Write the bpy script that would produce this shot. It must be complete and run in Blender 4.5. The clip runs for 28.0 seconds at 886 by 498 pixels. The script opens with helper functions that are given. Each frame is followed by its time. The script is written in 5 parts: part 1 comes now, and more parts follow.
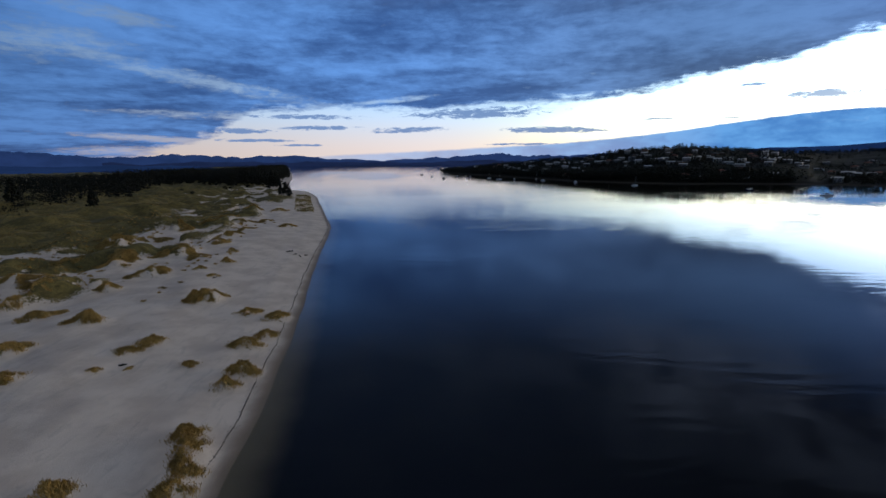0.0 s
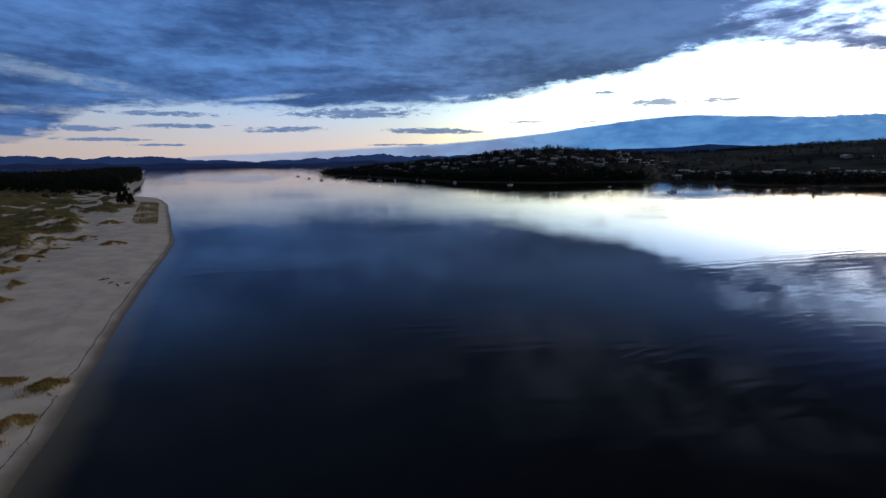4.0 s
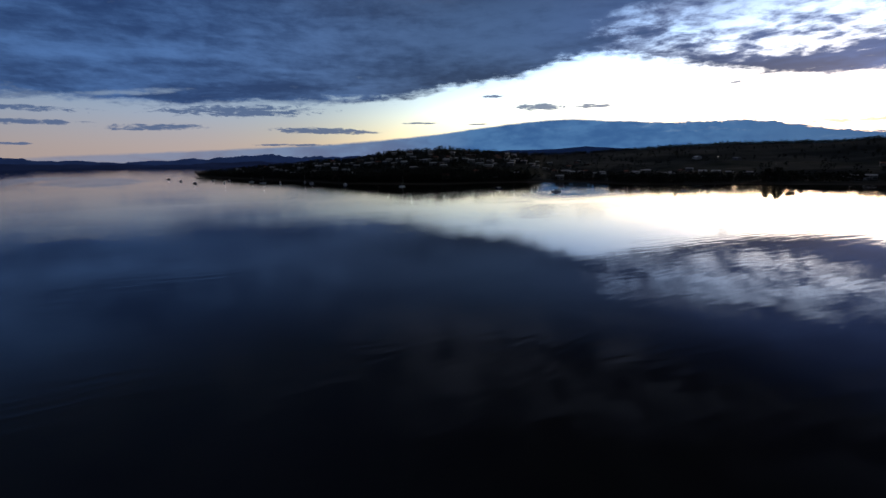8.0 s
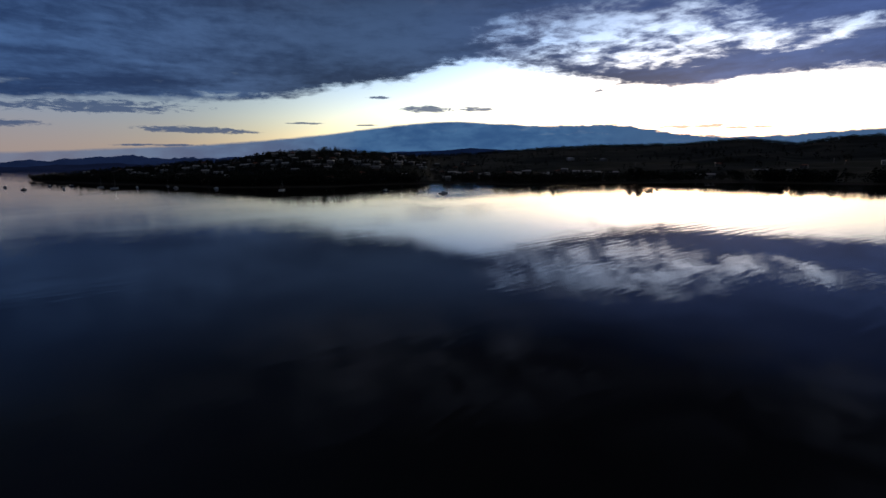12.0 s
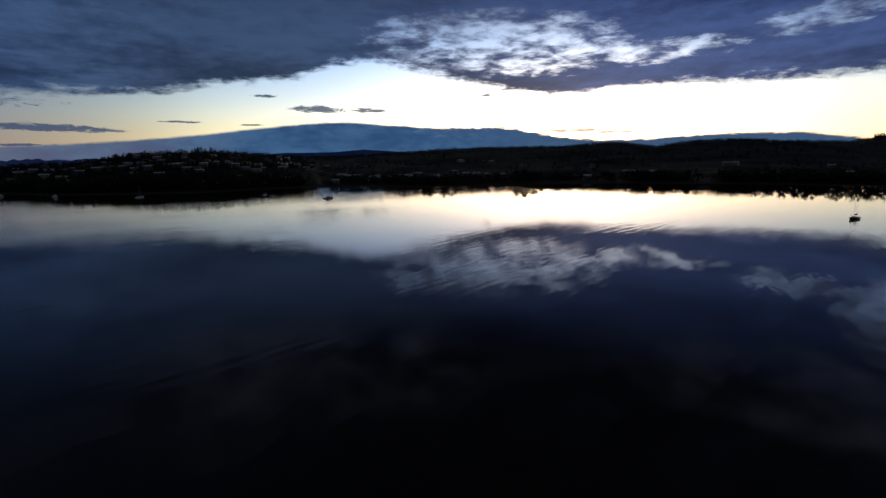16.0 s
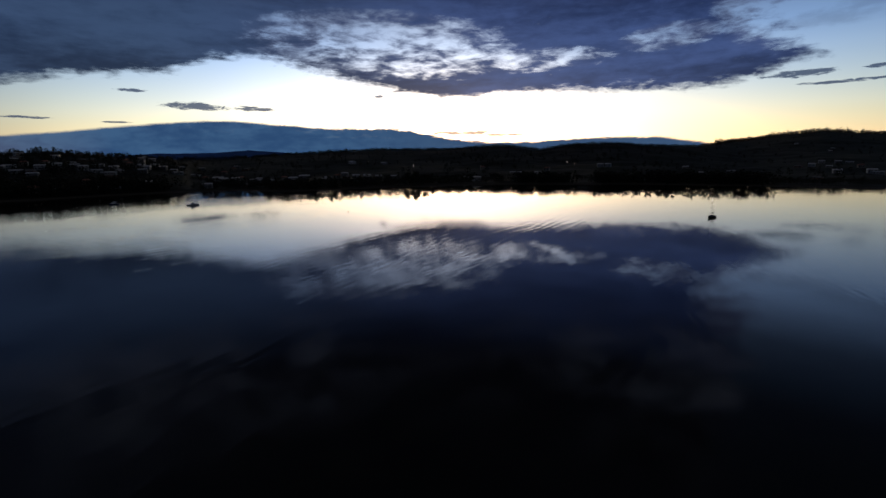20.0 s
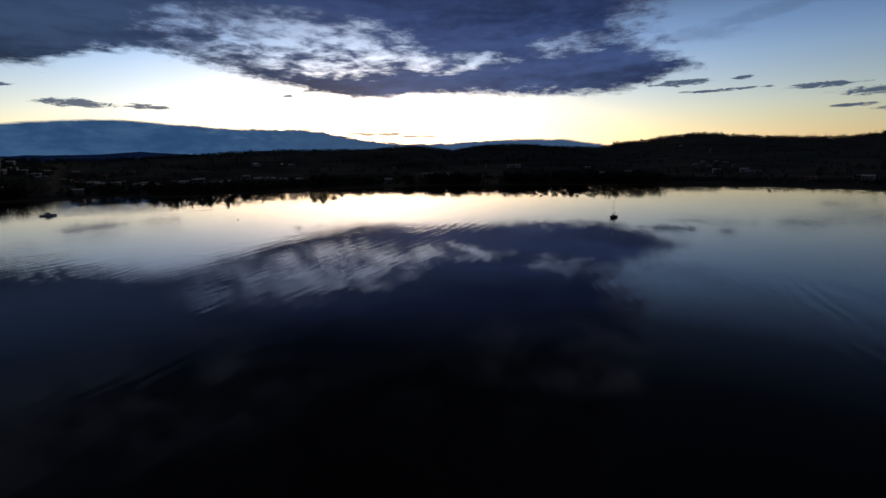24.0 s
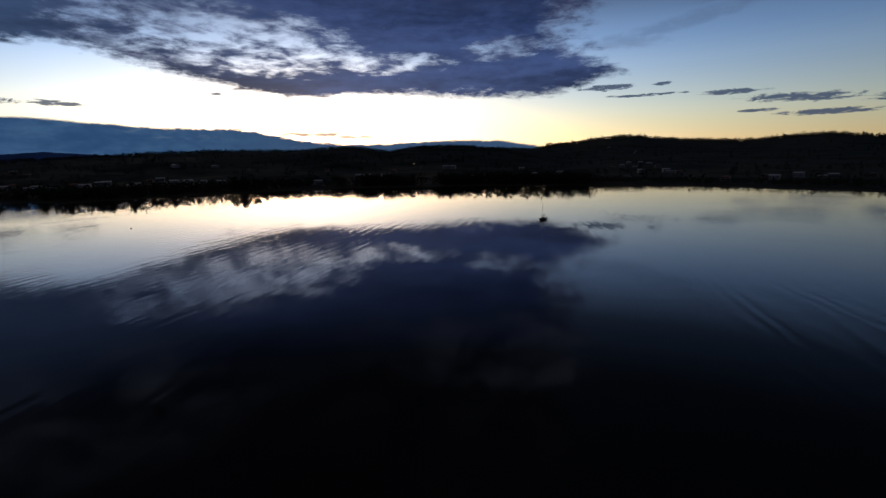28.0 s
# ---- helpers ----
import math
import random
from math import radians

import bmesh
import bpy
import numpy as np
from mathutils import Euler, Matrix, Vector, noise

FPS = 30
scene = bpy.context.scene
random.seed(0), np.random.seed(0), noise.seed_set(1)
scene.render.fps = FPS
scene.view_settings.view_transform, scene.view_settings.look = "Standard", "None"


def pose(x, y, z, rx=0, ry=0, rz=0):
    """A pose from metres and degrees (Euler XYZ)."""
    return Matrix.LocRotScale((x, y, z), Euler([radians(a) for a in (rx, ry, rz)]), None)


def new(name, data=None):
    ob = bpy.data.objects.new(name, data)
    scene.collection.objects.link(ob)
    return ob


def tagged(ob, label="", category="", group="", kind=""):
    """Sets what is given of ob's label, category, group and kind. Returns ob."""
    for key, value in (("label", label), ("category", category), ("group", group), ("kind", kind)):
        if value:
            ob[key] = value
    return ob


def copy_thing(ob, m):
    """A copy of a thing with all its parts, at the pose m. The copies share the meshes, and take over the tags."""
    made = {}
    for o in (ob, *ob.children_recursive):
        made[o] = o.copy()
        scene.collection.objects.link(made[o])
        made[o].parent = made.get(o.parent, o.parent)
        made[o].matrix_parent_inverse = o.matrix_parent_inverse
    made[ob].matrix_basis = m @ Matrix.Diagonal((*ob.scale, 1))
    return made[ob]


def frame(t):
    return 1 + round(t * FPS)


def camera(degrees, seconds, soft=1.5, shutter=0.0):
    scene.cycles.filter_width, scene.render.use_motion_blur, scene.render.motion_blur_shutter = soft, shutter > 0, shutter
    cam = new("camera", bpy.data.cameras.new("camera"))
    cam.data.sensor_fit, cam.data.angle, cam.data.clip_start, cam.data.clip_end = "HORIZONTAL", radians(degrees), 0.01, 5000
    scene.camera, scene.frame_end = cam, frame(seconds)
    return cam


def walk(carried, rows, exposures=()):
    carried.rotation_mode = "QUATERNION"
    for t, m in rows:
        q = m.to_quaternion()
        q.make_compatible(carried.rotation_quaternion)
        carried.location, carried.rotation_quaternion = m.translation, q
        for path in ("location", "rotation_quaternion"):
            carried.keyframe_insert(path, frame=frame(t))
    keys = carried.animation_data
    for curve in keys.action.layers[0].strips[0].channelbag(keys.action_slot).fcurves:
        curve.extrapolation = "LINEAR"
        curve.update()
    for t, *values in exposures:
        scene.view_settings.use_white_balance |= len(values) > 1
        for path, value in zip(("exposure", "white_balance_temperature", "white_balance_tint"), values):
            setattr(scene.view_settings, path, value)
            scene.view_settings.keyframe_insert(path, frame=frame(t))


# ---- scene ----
cam = camera(85.90, 28.0)
# seconds, place in metres, turn in degrees
PATH = [
    (0.0, 0.00, 0.00, 30.00, 79.56, 0.42, 0.00),
    (1.0, 1.52, 4.35, 30.10, 79.54, 0.47, -2.88),
    (2.0, 2.94, 8.60, 30.20, 79.54, 0.50, -6.22),
    (3.0, 4.25, 12.64, 30.32, 79.54, 0.58, -10.33),
    (3.5, 4.98, 14.62, 30.38, 79.52, 0.62, -12.23),
    (4.5, 7.38, 18.51, 30.43, 79.49, 0.57, -15.37),
    (5.5, 10.29, 22.23, 30.43, 79.47, 0.49, -18.16),
    (6.0, 11.67, 24.00, 30.41, 79.47, 0.48, -19.63),
    (7.0, 14.41, 27.44, 30.38, 79.46, 0.52, -23.00),
    (8.0, 17.16, 30.73, 30.36, 79.47, 0.62, -26.22),
    (9.0, 19.94, 33.81, 30.35, 79.48, 0.66, -29.16),
    (10.0, 22.78, 36.71, 30.37, 79.48, 0.67, -32.45),
    (11.0, 25.79, 39.41, 30.42, 79.46, 0.66, -35.83),
    (12.0, 29.00, 41.96, 30.51, 79.47, 0.68, -39.26),
    (12.5, 30.70, 43.18, 30.56, 79.48, 0.69, -40.71),
    (13.5, 34.65, 45.26, 30.75, 79.49, 0.70, -43.53),
    (14.5, 39.13, 46.94, 30.97, 79.49, 0.71, -46.53),
    (15.0, 41.48, 47.66, 31.07, 79.48, 0.73, -48.22),
    (16.0, 46.26, 49.02, 31.25, 79.50, 0.75, -51.66),
    (17.0, 51.13, 50.28, 31.41, 79.53, 0.76, -54.61),
    (18.0, 56.03, 51.41, 31.52, 79.51, 0.72, -57.51),
    (19.0, 60.89, 52.31, 31.59, 79.50, 0.68, -60.52),
    (20.0, 65.69, 52.96, 31.62, 79.52, 0.70, -64.03),
    (21.0, 70.44, 53.37, 31.63, 79.55, 0.74, -67.00),
    (21.5, 72.80, 53.51, 31.63, 79.56, 0.76, -67.91),
    (22.5, 77.37, 53.46, 31.59, 79.56, 0.80, -70.36),
    (23.5, 81.83, 52.99, 31.52, 79.55, 0.85, -72.93),
    (24.0, 84.03, 52.60, 31.48, 79.56, 0.89, -74.00),
    (25.0, 88.43, 51.68, 31.42, 79.55, 0.91, -74.80),
    (26.0, 92.82, 50.60, 31.36, 79.57, 0.92, -75.88),
    (27.0, 97.22, 49.47, 31.31, 79.57, 0.93, -78.47),
    (28.0, 101.60, 48.33, 31.26, 79.55, 0.93, -81.20),
]
EV = 3.06
EXPOSURES = [(0.0, EV + 1.1, 6150, 5), (3.0, EV + 0.92, 6250, 6), (6.0, EV + 0.44, 6400, 9), (9.0, EV, 6500, 10.5), (12.0, EV - 0.27, 6600, 11), (17.0, EV - 0.6, 6600, 11.5), (22.0, EV - 0.74, 6600, 11.5), (28.0, EV - 0.78, 6600, 11.5)]
walk(cam, [(t, pose(x, y, z, rx, ry, rz)) for t, x, y, z, rx, ry, rz in PATH], EXPOSURES)

# ================= sky =================
world = bpy.data.worlds.new("dusk_sky")
scene.world = world
world.use_nodes = True


class Nodes:
    """Small helper that adds and joins nodes of one tree."""

    def __init__(self, tree):
        self.tree = tree
        tree.nodes.clear()

    def add(self, kind):
        return self.tree.nodes.new(kind)

    def put(self, socket, value):
        if isinstance(value, bpy.types.NodeSocket):
            self.tree.links.new(value, socket)
        elif value is not None:
            socket.default_value = value

    def math(self, op, a, b=None, c=None, clamp=False):
        n = self.add("ShaderNodeMath")
        n.operation, n.use_clamp = op, clamp
        for i, v in enumerate((a, b, c)):
            self.put(n.inputs[i], v)
        return n.outputs[0]

    def vmath(self, op, a, b=None):
        n = self.add("ShaderNodeVectorMath")
        n.operation = op
        self.put(n.inputs[0], a)
        self.put(n.inputs[1], b)
        return n.outputs[0]

    def step(self, x, lo, hi):
        n = self.add("ShaderNodeMapRange")
        n.interpolation_type = "SMOOTHSTEP"
        self.put(n.inputs[0], x)
        self.put(n.inputs[1], lo)
        self.put(n.inputs[2], hi)
        return n.outputs[0]

    def noise(self, vec, scale, detail=4.0, rough=0.55, warp=0.0):
        n = self.add("ShaderNodeTexNoise")
        self.put(n.inputs["Vector"], vec)
        self.put(n.inputs["Scale"], scale)
        self.put(n.inputs["Detail"], detail)
        self.put(n.inputs["Roughness"], rough)
        self.put(n.inputs["Distortion"], warp)
        return n.outputs["Fac"]

    def xyz(self, x, y, z):
        n = self.add("ShaderNodeCombineXYZ")
        for i, v in enumerate((x, y, z)):
            self.put(n.inputs[i], v)
        return n.outputs[0]

    def split(self, vec):
        n = self.add("ShaderNodeSeparateXYZ")
        self.put(n.inputs[0], vec)
        return n.outputs

    def mix(self, fac, a, b, blend="MIX"):
        n = self.add("ShaderNodeMix")
        n.data_type, n.blend_type = "RGBA", blend
        self.put(n.inputs[0], fac)
        self.put(n.inputs[6], a if isinstance(a, bpy.types.NodeSocket) else (*a, 1))
        self.put(n.inputs[7], b if isinstance(b, bpy.types.NodeSocket) else (*b, 1))
        return n.outputs[2]

    def attribute(self, name):
        n = self.add("ShaderNodeAttribute")
        n.attribute_name = name
        return n.outputs["Fac"]

    def ramp(self, x, lo, hi, stops):
        """A curve through (place, value) stops, for x from lo to hi; values must lie between 0 and 1."""
        n = self.add("ShaderNodeValToRGB")
        e = n.color_ramp.elements
        stops = [((p - lo) / (hi - lo), v) for p, v in stops]
        while len(e) < len(stops):
            e.new(0.5)
        for el, (p, v) in zip(e, stops):
            el.position = p
        for el, (p, v) in zip(e, stops):
            el.color = (v, v, v, 1) if not isinstance(v, tuple) else (*v, 1)
        r = self.add("ShaderNodeMapRange")
        self.put(r.inputs[0], x)
        self.put(r.inputs[1], lo)
        self.put(r.inputs[2], hi)
        self.put(n.inputs[0], r.outputs[0])
        return n.outputs[0]


SUN_AZ = 66.0
w = Nodes(world.node_tree)
direction = w.add("ShaderNodeTexCoord").outputs["Generated"]
dx, dy, dz = w.split(direction)
az = w.math("MULTIPLY", w.math("ARCTAN2", dx, dy), 57.2958)
el = w.math("MULTIPLY", w.math("ARCSINE", dz), 57.2958)
sky = w.add("ShaderNodeTexSky")
sky.sky_type, sky.sun_disc = "NISHITA", False
sky.sun_elevation, sky.sun_rotation = radians(4.0), radians(SUN_AZ)
sky.altitude, sky.air_density, sky.dust_density, sky.ozone_density = 40.0, 1.0, 0.6, 2.0
paler = w.add("ShaderNodeHueSaturation")
paler.inputs["Saturation"].default_value = 0.7
w.put(paler.inputs["Color"], sky.outputs[0])


def jag(n, size):
    """A noise about zero, of that swing."""
    return w.math("MULTIPLY", w.math("SUBTRACT", n, 0.5), size)


def patches(rows, start):
    """Soft ellipses in the sky, joined: compass, height, half width, half height in degrees, rise per degree of compass."""
    field = start
    for a0, e0, wa, he, rise in rows:
        u = w.math("MULTIPLY", w.math("SUBTRACT", az, a0), 1.0 / wa)
        v = w.math("MULTIPLY", w.math("SUBTRACT", w.math("SUBTRACT", el, e0), w.math("MULTIPLY", u, rise * wa)), 1.0 / he)
        field = w.math("MAXIMUM", field, w.math("SUBTRACT", 1.0, w.math("ADD", w.math("MULTIPLY", u, u), w.math("MULTIPLY", v, v))))
    return field


# the afterglow: strongest over the sunset, fading round the compass
glow = w.ramp(az, -180, 180, [(-180, 0.07), (-53, 0.13), (-18, 0.17), (9, 0.24), (26, 0.42), (44, 0.5), (66, 0.42), (83, 0.42), (95, 0.41), (107, 0.38), (125, 0.33), (180, 0.12)])
lift = w.ramp(el, 0, 60, [(0, 0.88), (5, 0.92), (10, 0.78), (14, 0.54), (18, 0.18), (24, 0.055), (36, 0.04), (60, 0.04)])
tint = w.add("ShaderNodeValToRGB")
ramp = tint.color_ramp
ramp.elements[0].color, ramp.elements[1].color = (1.12, 0.95, 0.82, 1), (0.66, 0.9, 1.42, 1)
ramp.elements[1].position = 0.21
mid_stop = ramp.elements.new(0.06)
mid_stop.color = (1.04, 0.97, 0.93, 1)
w.put(tint.inputs[0], w.math("DIVIDE", el, 60.0))
clear = w.vmath("SCALE", w.mix(1.0, paler.outputs[0], tint.outputs[0], "MULTIPLY"))
w.put(clear.node.inputs["Scale"], w.math("MULTIPLY", glow, lift))
# away from the sunset the low sky is pale, rose near the horizon and blue higher up
pale = w.mix(w.step(el, 0.5, 7.0), (0.35, 0.285, 0.275), (0.225, 0.30, 0.415))
pale = w.vmath("SCALE", pale)
w.put(pale.node.inputs["Scale"], w.math("MULTIPLY", lift, w.ramp(az, -180, 180, [(-180, 0.3), (-61, 0.55), (-35, 0.9), (-13, 1.25), (9, 1.5), (53, 1.7), (180, 0.4)])))
clear = w.mix(w.math("MULTIPLY", w.step(az, 33.0, -5.0), 0.9), clear, pale)

# noises: on the cloud plane overhead, and stretched along the horizon
dome = w.math("ADD", w.math("MAXIMUM", dz, 0.0), 0.07)
plane = w.xyz(w.math("DIVIDE", dx, dome), w.math("DIVIDE", dy, dome), 0.0)
big = w.noise(plane, 0.6, 5.0, 0.55, 0.3)
vast = w.noise(plane, 0.24, 3.0, 0.5, 0.4)
puff = w.noise(plane, 4.6, 6.0, 0.62, 0.3)
clump = w.noise(plane, 1.5, 4.0, 0.55, 0.4)
fine = w.noise(w.xyz(w.math("MULTIPLY", az, 0.17), w.math("MULTIPLY", el, 0.5), 1.0), 1.0, 6.0, 0.56, 0.35)
finer = w.noise(w.xyz(w.math("MULTIPLY", az, 0.55), w.math("MULTIPLY", el, 1.3), 4.0), 1.0, 5.0, 0.62, 0.4)
band = w.noise(w.xyz(w.math("MULTIPLY", az, 0.1), w.math("MULTIPLY", el, 0.65), 3.0), 1.0, 6.0, 0.62, 0.5)
shred = w.noise(w.xyz(w.math("MULTIPLY", az, 0.7), w.math("MULTIPLY", el, 2.9), 9.0), 1.0, 6.0, 0.66, 0.7)

# cloud deck: a lower edge that follows the compass, and a ragged end beyond the sunset
edge = w.math("MULTIPLY", w.ramp(az, -180, 180, [(a, e / 20.0) for a, e in (
    (-180, 5.0), (-120, 4.0), (-70, 0.3), (-33, 0.4), (-29, 1.5), (-25, 3.0), (-21, 5.3), (-12, 5.8), (1, 5.9), (8, 6.3), (20, 6.7), (25, 7.3), (30, 8.5), (35.5, 9.2), (39, 10.3),
    (43.5, 11.0), (48, 10.4), (50.5, 9.7), (53, 9.0), (58, 7.9), (63, 7.1), (68, 6.9), (72, 7.3), (77, 7.3), (83, 7.2), (88, 7.1), (93, 7.2), (100, 7.6), (180, 7.6))]), 20.0)
torn = w.math("ADD", w.math("ADD", jag(band, 2.6), jag(finer, 1.5)), jag(shred, 0.9))
over = w.math("ADD", w.math("SUBTRACT", el, edge), torn)
deck = w.step(over, -0.3, 0.75)
far_end = w.math("MULTIPLY", w.ramp(el, 0, 40, [(a, v / 200.0) for a, v in ((0, 93.0), (7, 94.5), (8, 97.8), (9.4, 100.5), (10.8, 98.0), (13.5, 96.8), (16.5, 98.0), (25, 97.0), (40, 95.0))]), 200.0)
far_end = w.math("ADD", w.math("SUBTRACT", far_end, az), w.math("ADD", w.math("ADD", jag(fine, 7.0), jag(finer, 6.0)), jag(puff, 5.0)))
deck = w.math("MULTIPLY", deck, w.step(far_end, -1.6, 2.2))
# where the deck breaks up into small clouds, and where it stays closed
broken = patches([(57.5, 12.6, 15, 3.6, -0.03), (74, 10.9, 9, 1.3, 0.0), (88.3, 12.2, 5, 1.3, 0.05), (98, 14.5, 6, 4.5, 0.0)], -0.5)
closed = patches([(61.5, 8.3, 11.5, 1.15, -0.13), (87, 9.1, 14, 1.7, 0.0), (82, 14.6, 11, 1.8, 0.0), (36, 12.6, 9.5, 3.6, 0.0)], 0.0)
open_up = w.math("SUBTRACT", w.math("MINIMUM", w.math("MULTIPLY", broken, 0.30), w.math("MULTIPLY", broken, 1.6)), w.math("MULTIPLY", closed, 0.40))
thick = w.math("ADD", w.math("ADD", jag(puff, 2.3), jag(clump, 1.0)), w.math("ADD", jag(fine, 0.3), jag(finer, 0.5)))
loose = w.math("SUBTRACT", open_up, thick)
hole = w.math("MULTIPLY", w.step(loose, -0.12, 0.68), w.step(over, 0.4, 1.6))
thin = w.math("MULTIPLY", w.step(loose, -0.42, 0.25), w.step(broken, -0.3, 0.6))
# clear lanes in the deck over the spit
lanes = patches([(-27, 8.5, 17, 0.8, -0.165), (-39, 10.8, 7, 1.7, 0.0), (-21, 4.9, 12, 0.5, 0.0), (-30, 2.4, 8, 0.35, -0.05), (-33, 1.3, 6, 0.45, 0.0), (-6, 6.9, 5, 0.3, 0.1), (5, 6.2, 7, 0.28, 0.06), (-34, 13.8, 6, 0.8, -0.1)], -1.0)
lanes = w.step(w.math("ADD", lanes, w.math("ADD", w.math("ADD", jag(band, 3.0), jag(finer, 2.6)), w.math("ADD", jag(shred, 1.2), jag(puff, 2.4)))), -0.3, 1.5)
hole = w.math("MAXIMUM", hole, w.math("MULTIPLY", lanes, 0.68))
deck = w.math("MULTIPLY", deck, w.math("SUBTRACT", 1.0, w.math("MULTIPLY", hole, 0.86)))

# streaks and small clouds under the deck
rag = w.math("ADD", jag(band, 1.0), jag(shred, 3.6))
streak = patches([(-21, 2.4, 4.5, 0.22, 0.0), (-16, 1.9, 3, 0.15, 0.0), (-22.5, 3.4, 4, 0.35, 0.0), (-14.5, 3.8, 5, 0.3, 0.02), (-4, 3.65, 5.5, 0.38, 0.03), (4.5, 5.45, 9.5, 0.7, 0.02),
                  (-15.5, 5.0, 7, 0.3, 0.0), (12.6, 3.45, 6.5, 0.4, -0.02), (9.5, 1.9, 5, 0.16, 0.0)], -0.6)
streak = w.math("MAXIMUM", streak, patches([(37.7, 5.85, 3.5, 0.46, -0.03), (43.4, 5.75, 2.6, 0.3, -0.03), (23.7, 4.3, 2.2, 0.13, 0.0), (30.5, 4.1, 1.6, 0.1, 0.0), (32, 7.15, 1.6, 0.2, 0.0),
                  (56.8, 7.3, 0.7, 0.2, 0.0), (66.5, 3.2, 5, 0.3, 0.0), (71, 2.9, 4, 0.16, 0.0)], -0.6))
streak = w.math("MAXIMUM", streak, patches([(99.7, 7.55, 3.6, 0.36, 0.0), (105, 7.6, 1.2, 0.22, 0.05), (103.5, 6.6, 4.5, 0.18, 0.0), (111.5, 6.35, 3.2, 0.3, 0.0), (117, 5.4, 6, 0.5, -0.04), (114, 4.4, 2.2, 0.18, 0.0),
                  (119.5, 3.95, 4.5, 0.32, 0.0), (126, 5.0, 5, 0.6, 0.0)], -0.6))
streak = w.step(w.math("ADD", streak, rag), 0.1, 0.8)
streak = w.math("MULTIPLY", streak, w.step(el, 0.3, 1.0))
# thin veils high in the clear end of the sky
veil = w.step(w.math("ADD", patches([(107, 13.4, 8, 0.8, 0.18), (112, 15.6, 6, 0.7, 0.12), (101, 12.0, 5, 0.8, 0.0)], -0.8), w.math("ADD", jag(band, 1.5), jag(finer, 2.4))), -0.3, 1.3)

# the low blue bank along the hills
bank_top = w.math("MULTIPLY", w.ramp(az, -60, 180, [(a, e / 6.0) for a, e in (
    (-60, 0.0), (-18, 0.4), (-12, 0.8), (0, 1.3), (14, 2.0), (20, 2.5), (25.5, 3.05), (30, 3.65), (34.5, 4.15), (38, 4.45), (41, 4.5), (45, 4.2), (51.5, 3.8), (58, 3.85), (60.5, 3.5), (63, 2.95),
    (66, 2.5), (70, 2.1), (74, 2.15), (78, 2.35), (83, 2.45), (88, 2.3), (91.5, 1.8), (96, 0.6), (100, 0.0), (180, 0.0))]), 6.0)
bank = w.math("ADD", w.math("SUBTRACT", bank_top, el), w.math("MULTIPLY", jag(shred, 1.0), w.ramp(az, -60, 180, [(-60, 0.22), (36, 0.25), (50, 0.5), (57, 0.95), (68, 1.0), (88, 0.5), (180, 0.5)])))
bank = w.math("MULTIPLY", w.step(bank, -0.13, 0.2), w.ramp(az, -60, 180, [(-60, 0.0), (-20, 0.35), (2, 0.68), (14, 0.88), (24, 0.97), (30, 1.0), (180, 1.0)]))
bank = w.math("MULTIPLY", bank, w.step(bank_top, 0.2, 0.8))

tone = w.math("ADD", w.math("ADD", w.math("MULTIPLY", big, 0.44), w.math("MULTIPLY", vast, 0.20)), w.math("ADD", w.math("MULTIPLY", band, 0.14), w.math("ADD", w.math("MULTIPLY", finer, 0.10), w.math("MULTIPLY", puff, 0.12))))
cloud = w.mix(w.step(tone, 0.40, 0.58), (0.078, 0.148, 0.315), (0.019, 0.042, 0.115))
shade = w.vmath("SCALE", cloud)
w.put(shade.node.inputs["Scale"], w.ramp(az, -180, 180, [(-180, 0.4), (-53, 0.6), (-37, 0.78), (-19, 1.0), (0, 1.06), (14, 0.95), (26, 0.72), (45, 0.72), (66, 0.92), (180, 0.92)]))
shade = w.mix(w.step(az, 22.0, -9.0), shade, w.mix(1.0, shade, (0.84, 1.0, 1.11), "MULTIPLY"))
cloud = w.mix(w.step(az, 30.0, 70.0), shade, w.mix(1.0, shade, (1.04, 0.98, 1.27), "MULTIPLY"))
cloud = w.mix(w.math("MULTIPLY", thin, 0.5), cloud, (0.17, 0.20, 0.33))
high = w.mix(w.step(az, -5.0, 50.0), (0.016, 0.030, 0.068), (0.007, 0.010, 0.025))
gaps = w.step(w.math("ADD", w.math("ADD", jag(clump, 1.1), jag(puff, 1.2)), jag(vast, 0.7)), -0.3, 0.5)
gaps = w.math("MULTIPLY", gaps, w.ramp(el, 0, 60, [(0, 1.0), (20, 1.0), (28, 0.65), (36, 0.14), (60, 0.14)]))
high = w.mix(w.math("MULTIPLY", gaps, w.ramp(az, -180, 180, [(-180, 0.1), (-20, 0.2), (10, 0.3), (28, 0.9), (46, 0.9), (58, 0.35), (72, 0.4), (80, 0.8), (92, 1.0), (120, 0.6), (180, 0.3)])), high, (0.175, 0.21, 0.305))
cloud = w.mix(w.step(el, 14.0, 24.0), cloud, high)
# brighter zenith, above all that is seen or mirrored, added to light the sand
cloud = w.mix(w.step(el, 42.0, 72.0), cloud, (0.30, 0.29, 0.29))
bank_blue = w.mix(w.step(w.math("ADD", fine, jag(finer, 0.5)), 0.32, 0.68), (0.070, 0.175, 0.36), (0.038, 0.108, 0.265))
bank_colour = w.mix(w.step(az, 48.0, 70.0), bank_blue, (0.062, 0.135, 0.275))
lit = w.math("MULTIPLY", w.step(w.math("ADD", shred, jag(band, 0.6)), 0.56, 0.74), w.math("MULTIPLY", w.step(az, 25.0, 60.0), w.step(w.math("SUBTRACT", bank_top, el), 2.2, 0.0)))
bank_colour = w.mix(w.math("MULTIPLY", lit, 0.55), bank_colour, (0.21, 0.31, 0.46))
colour = w.mix(bank, clear, bank_colour)
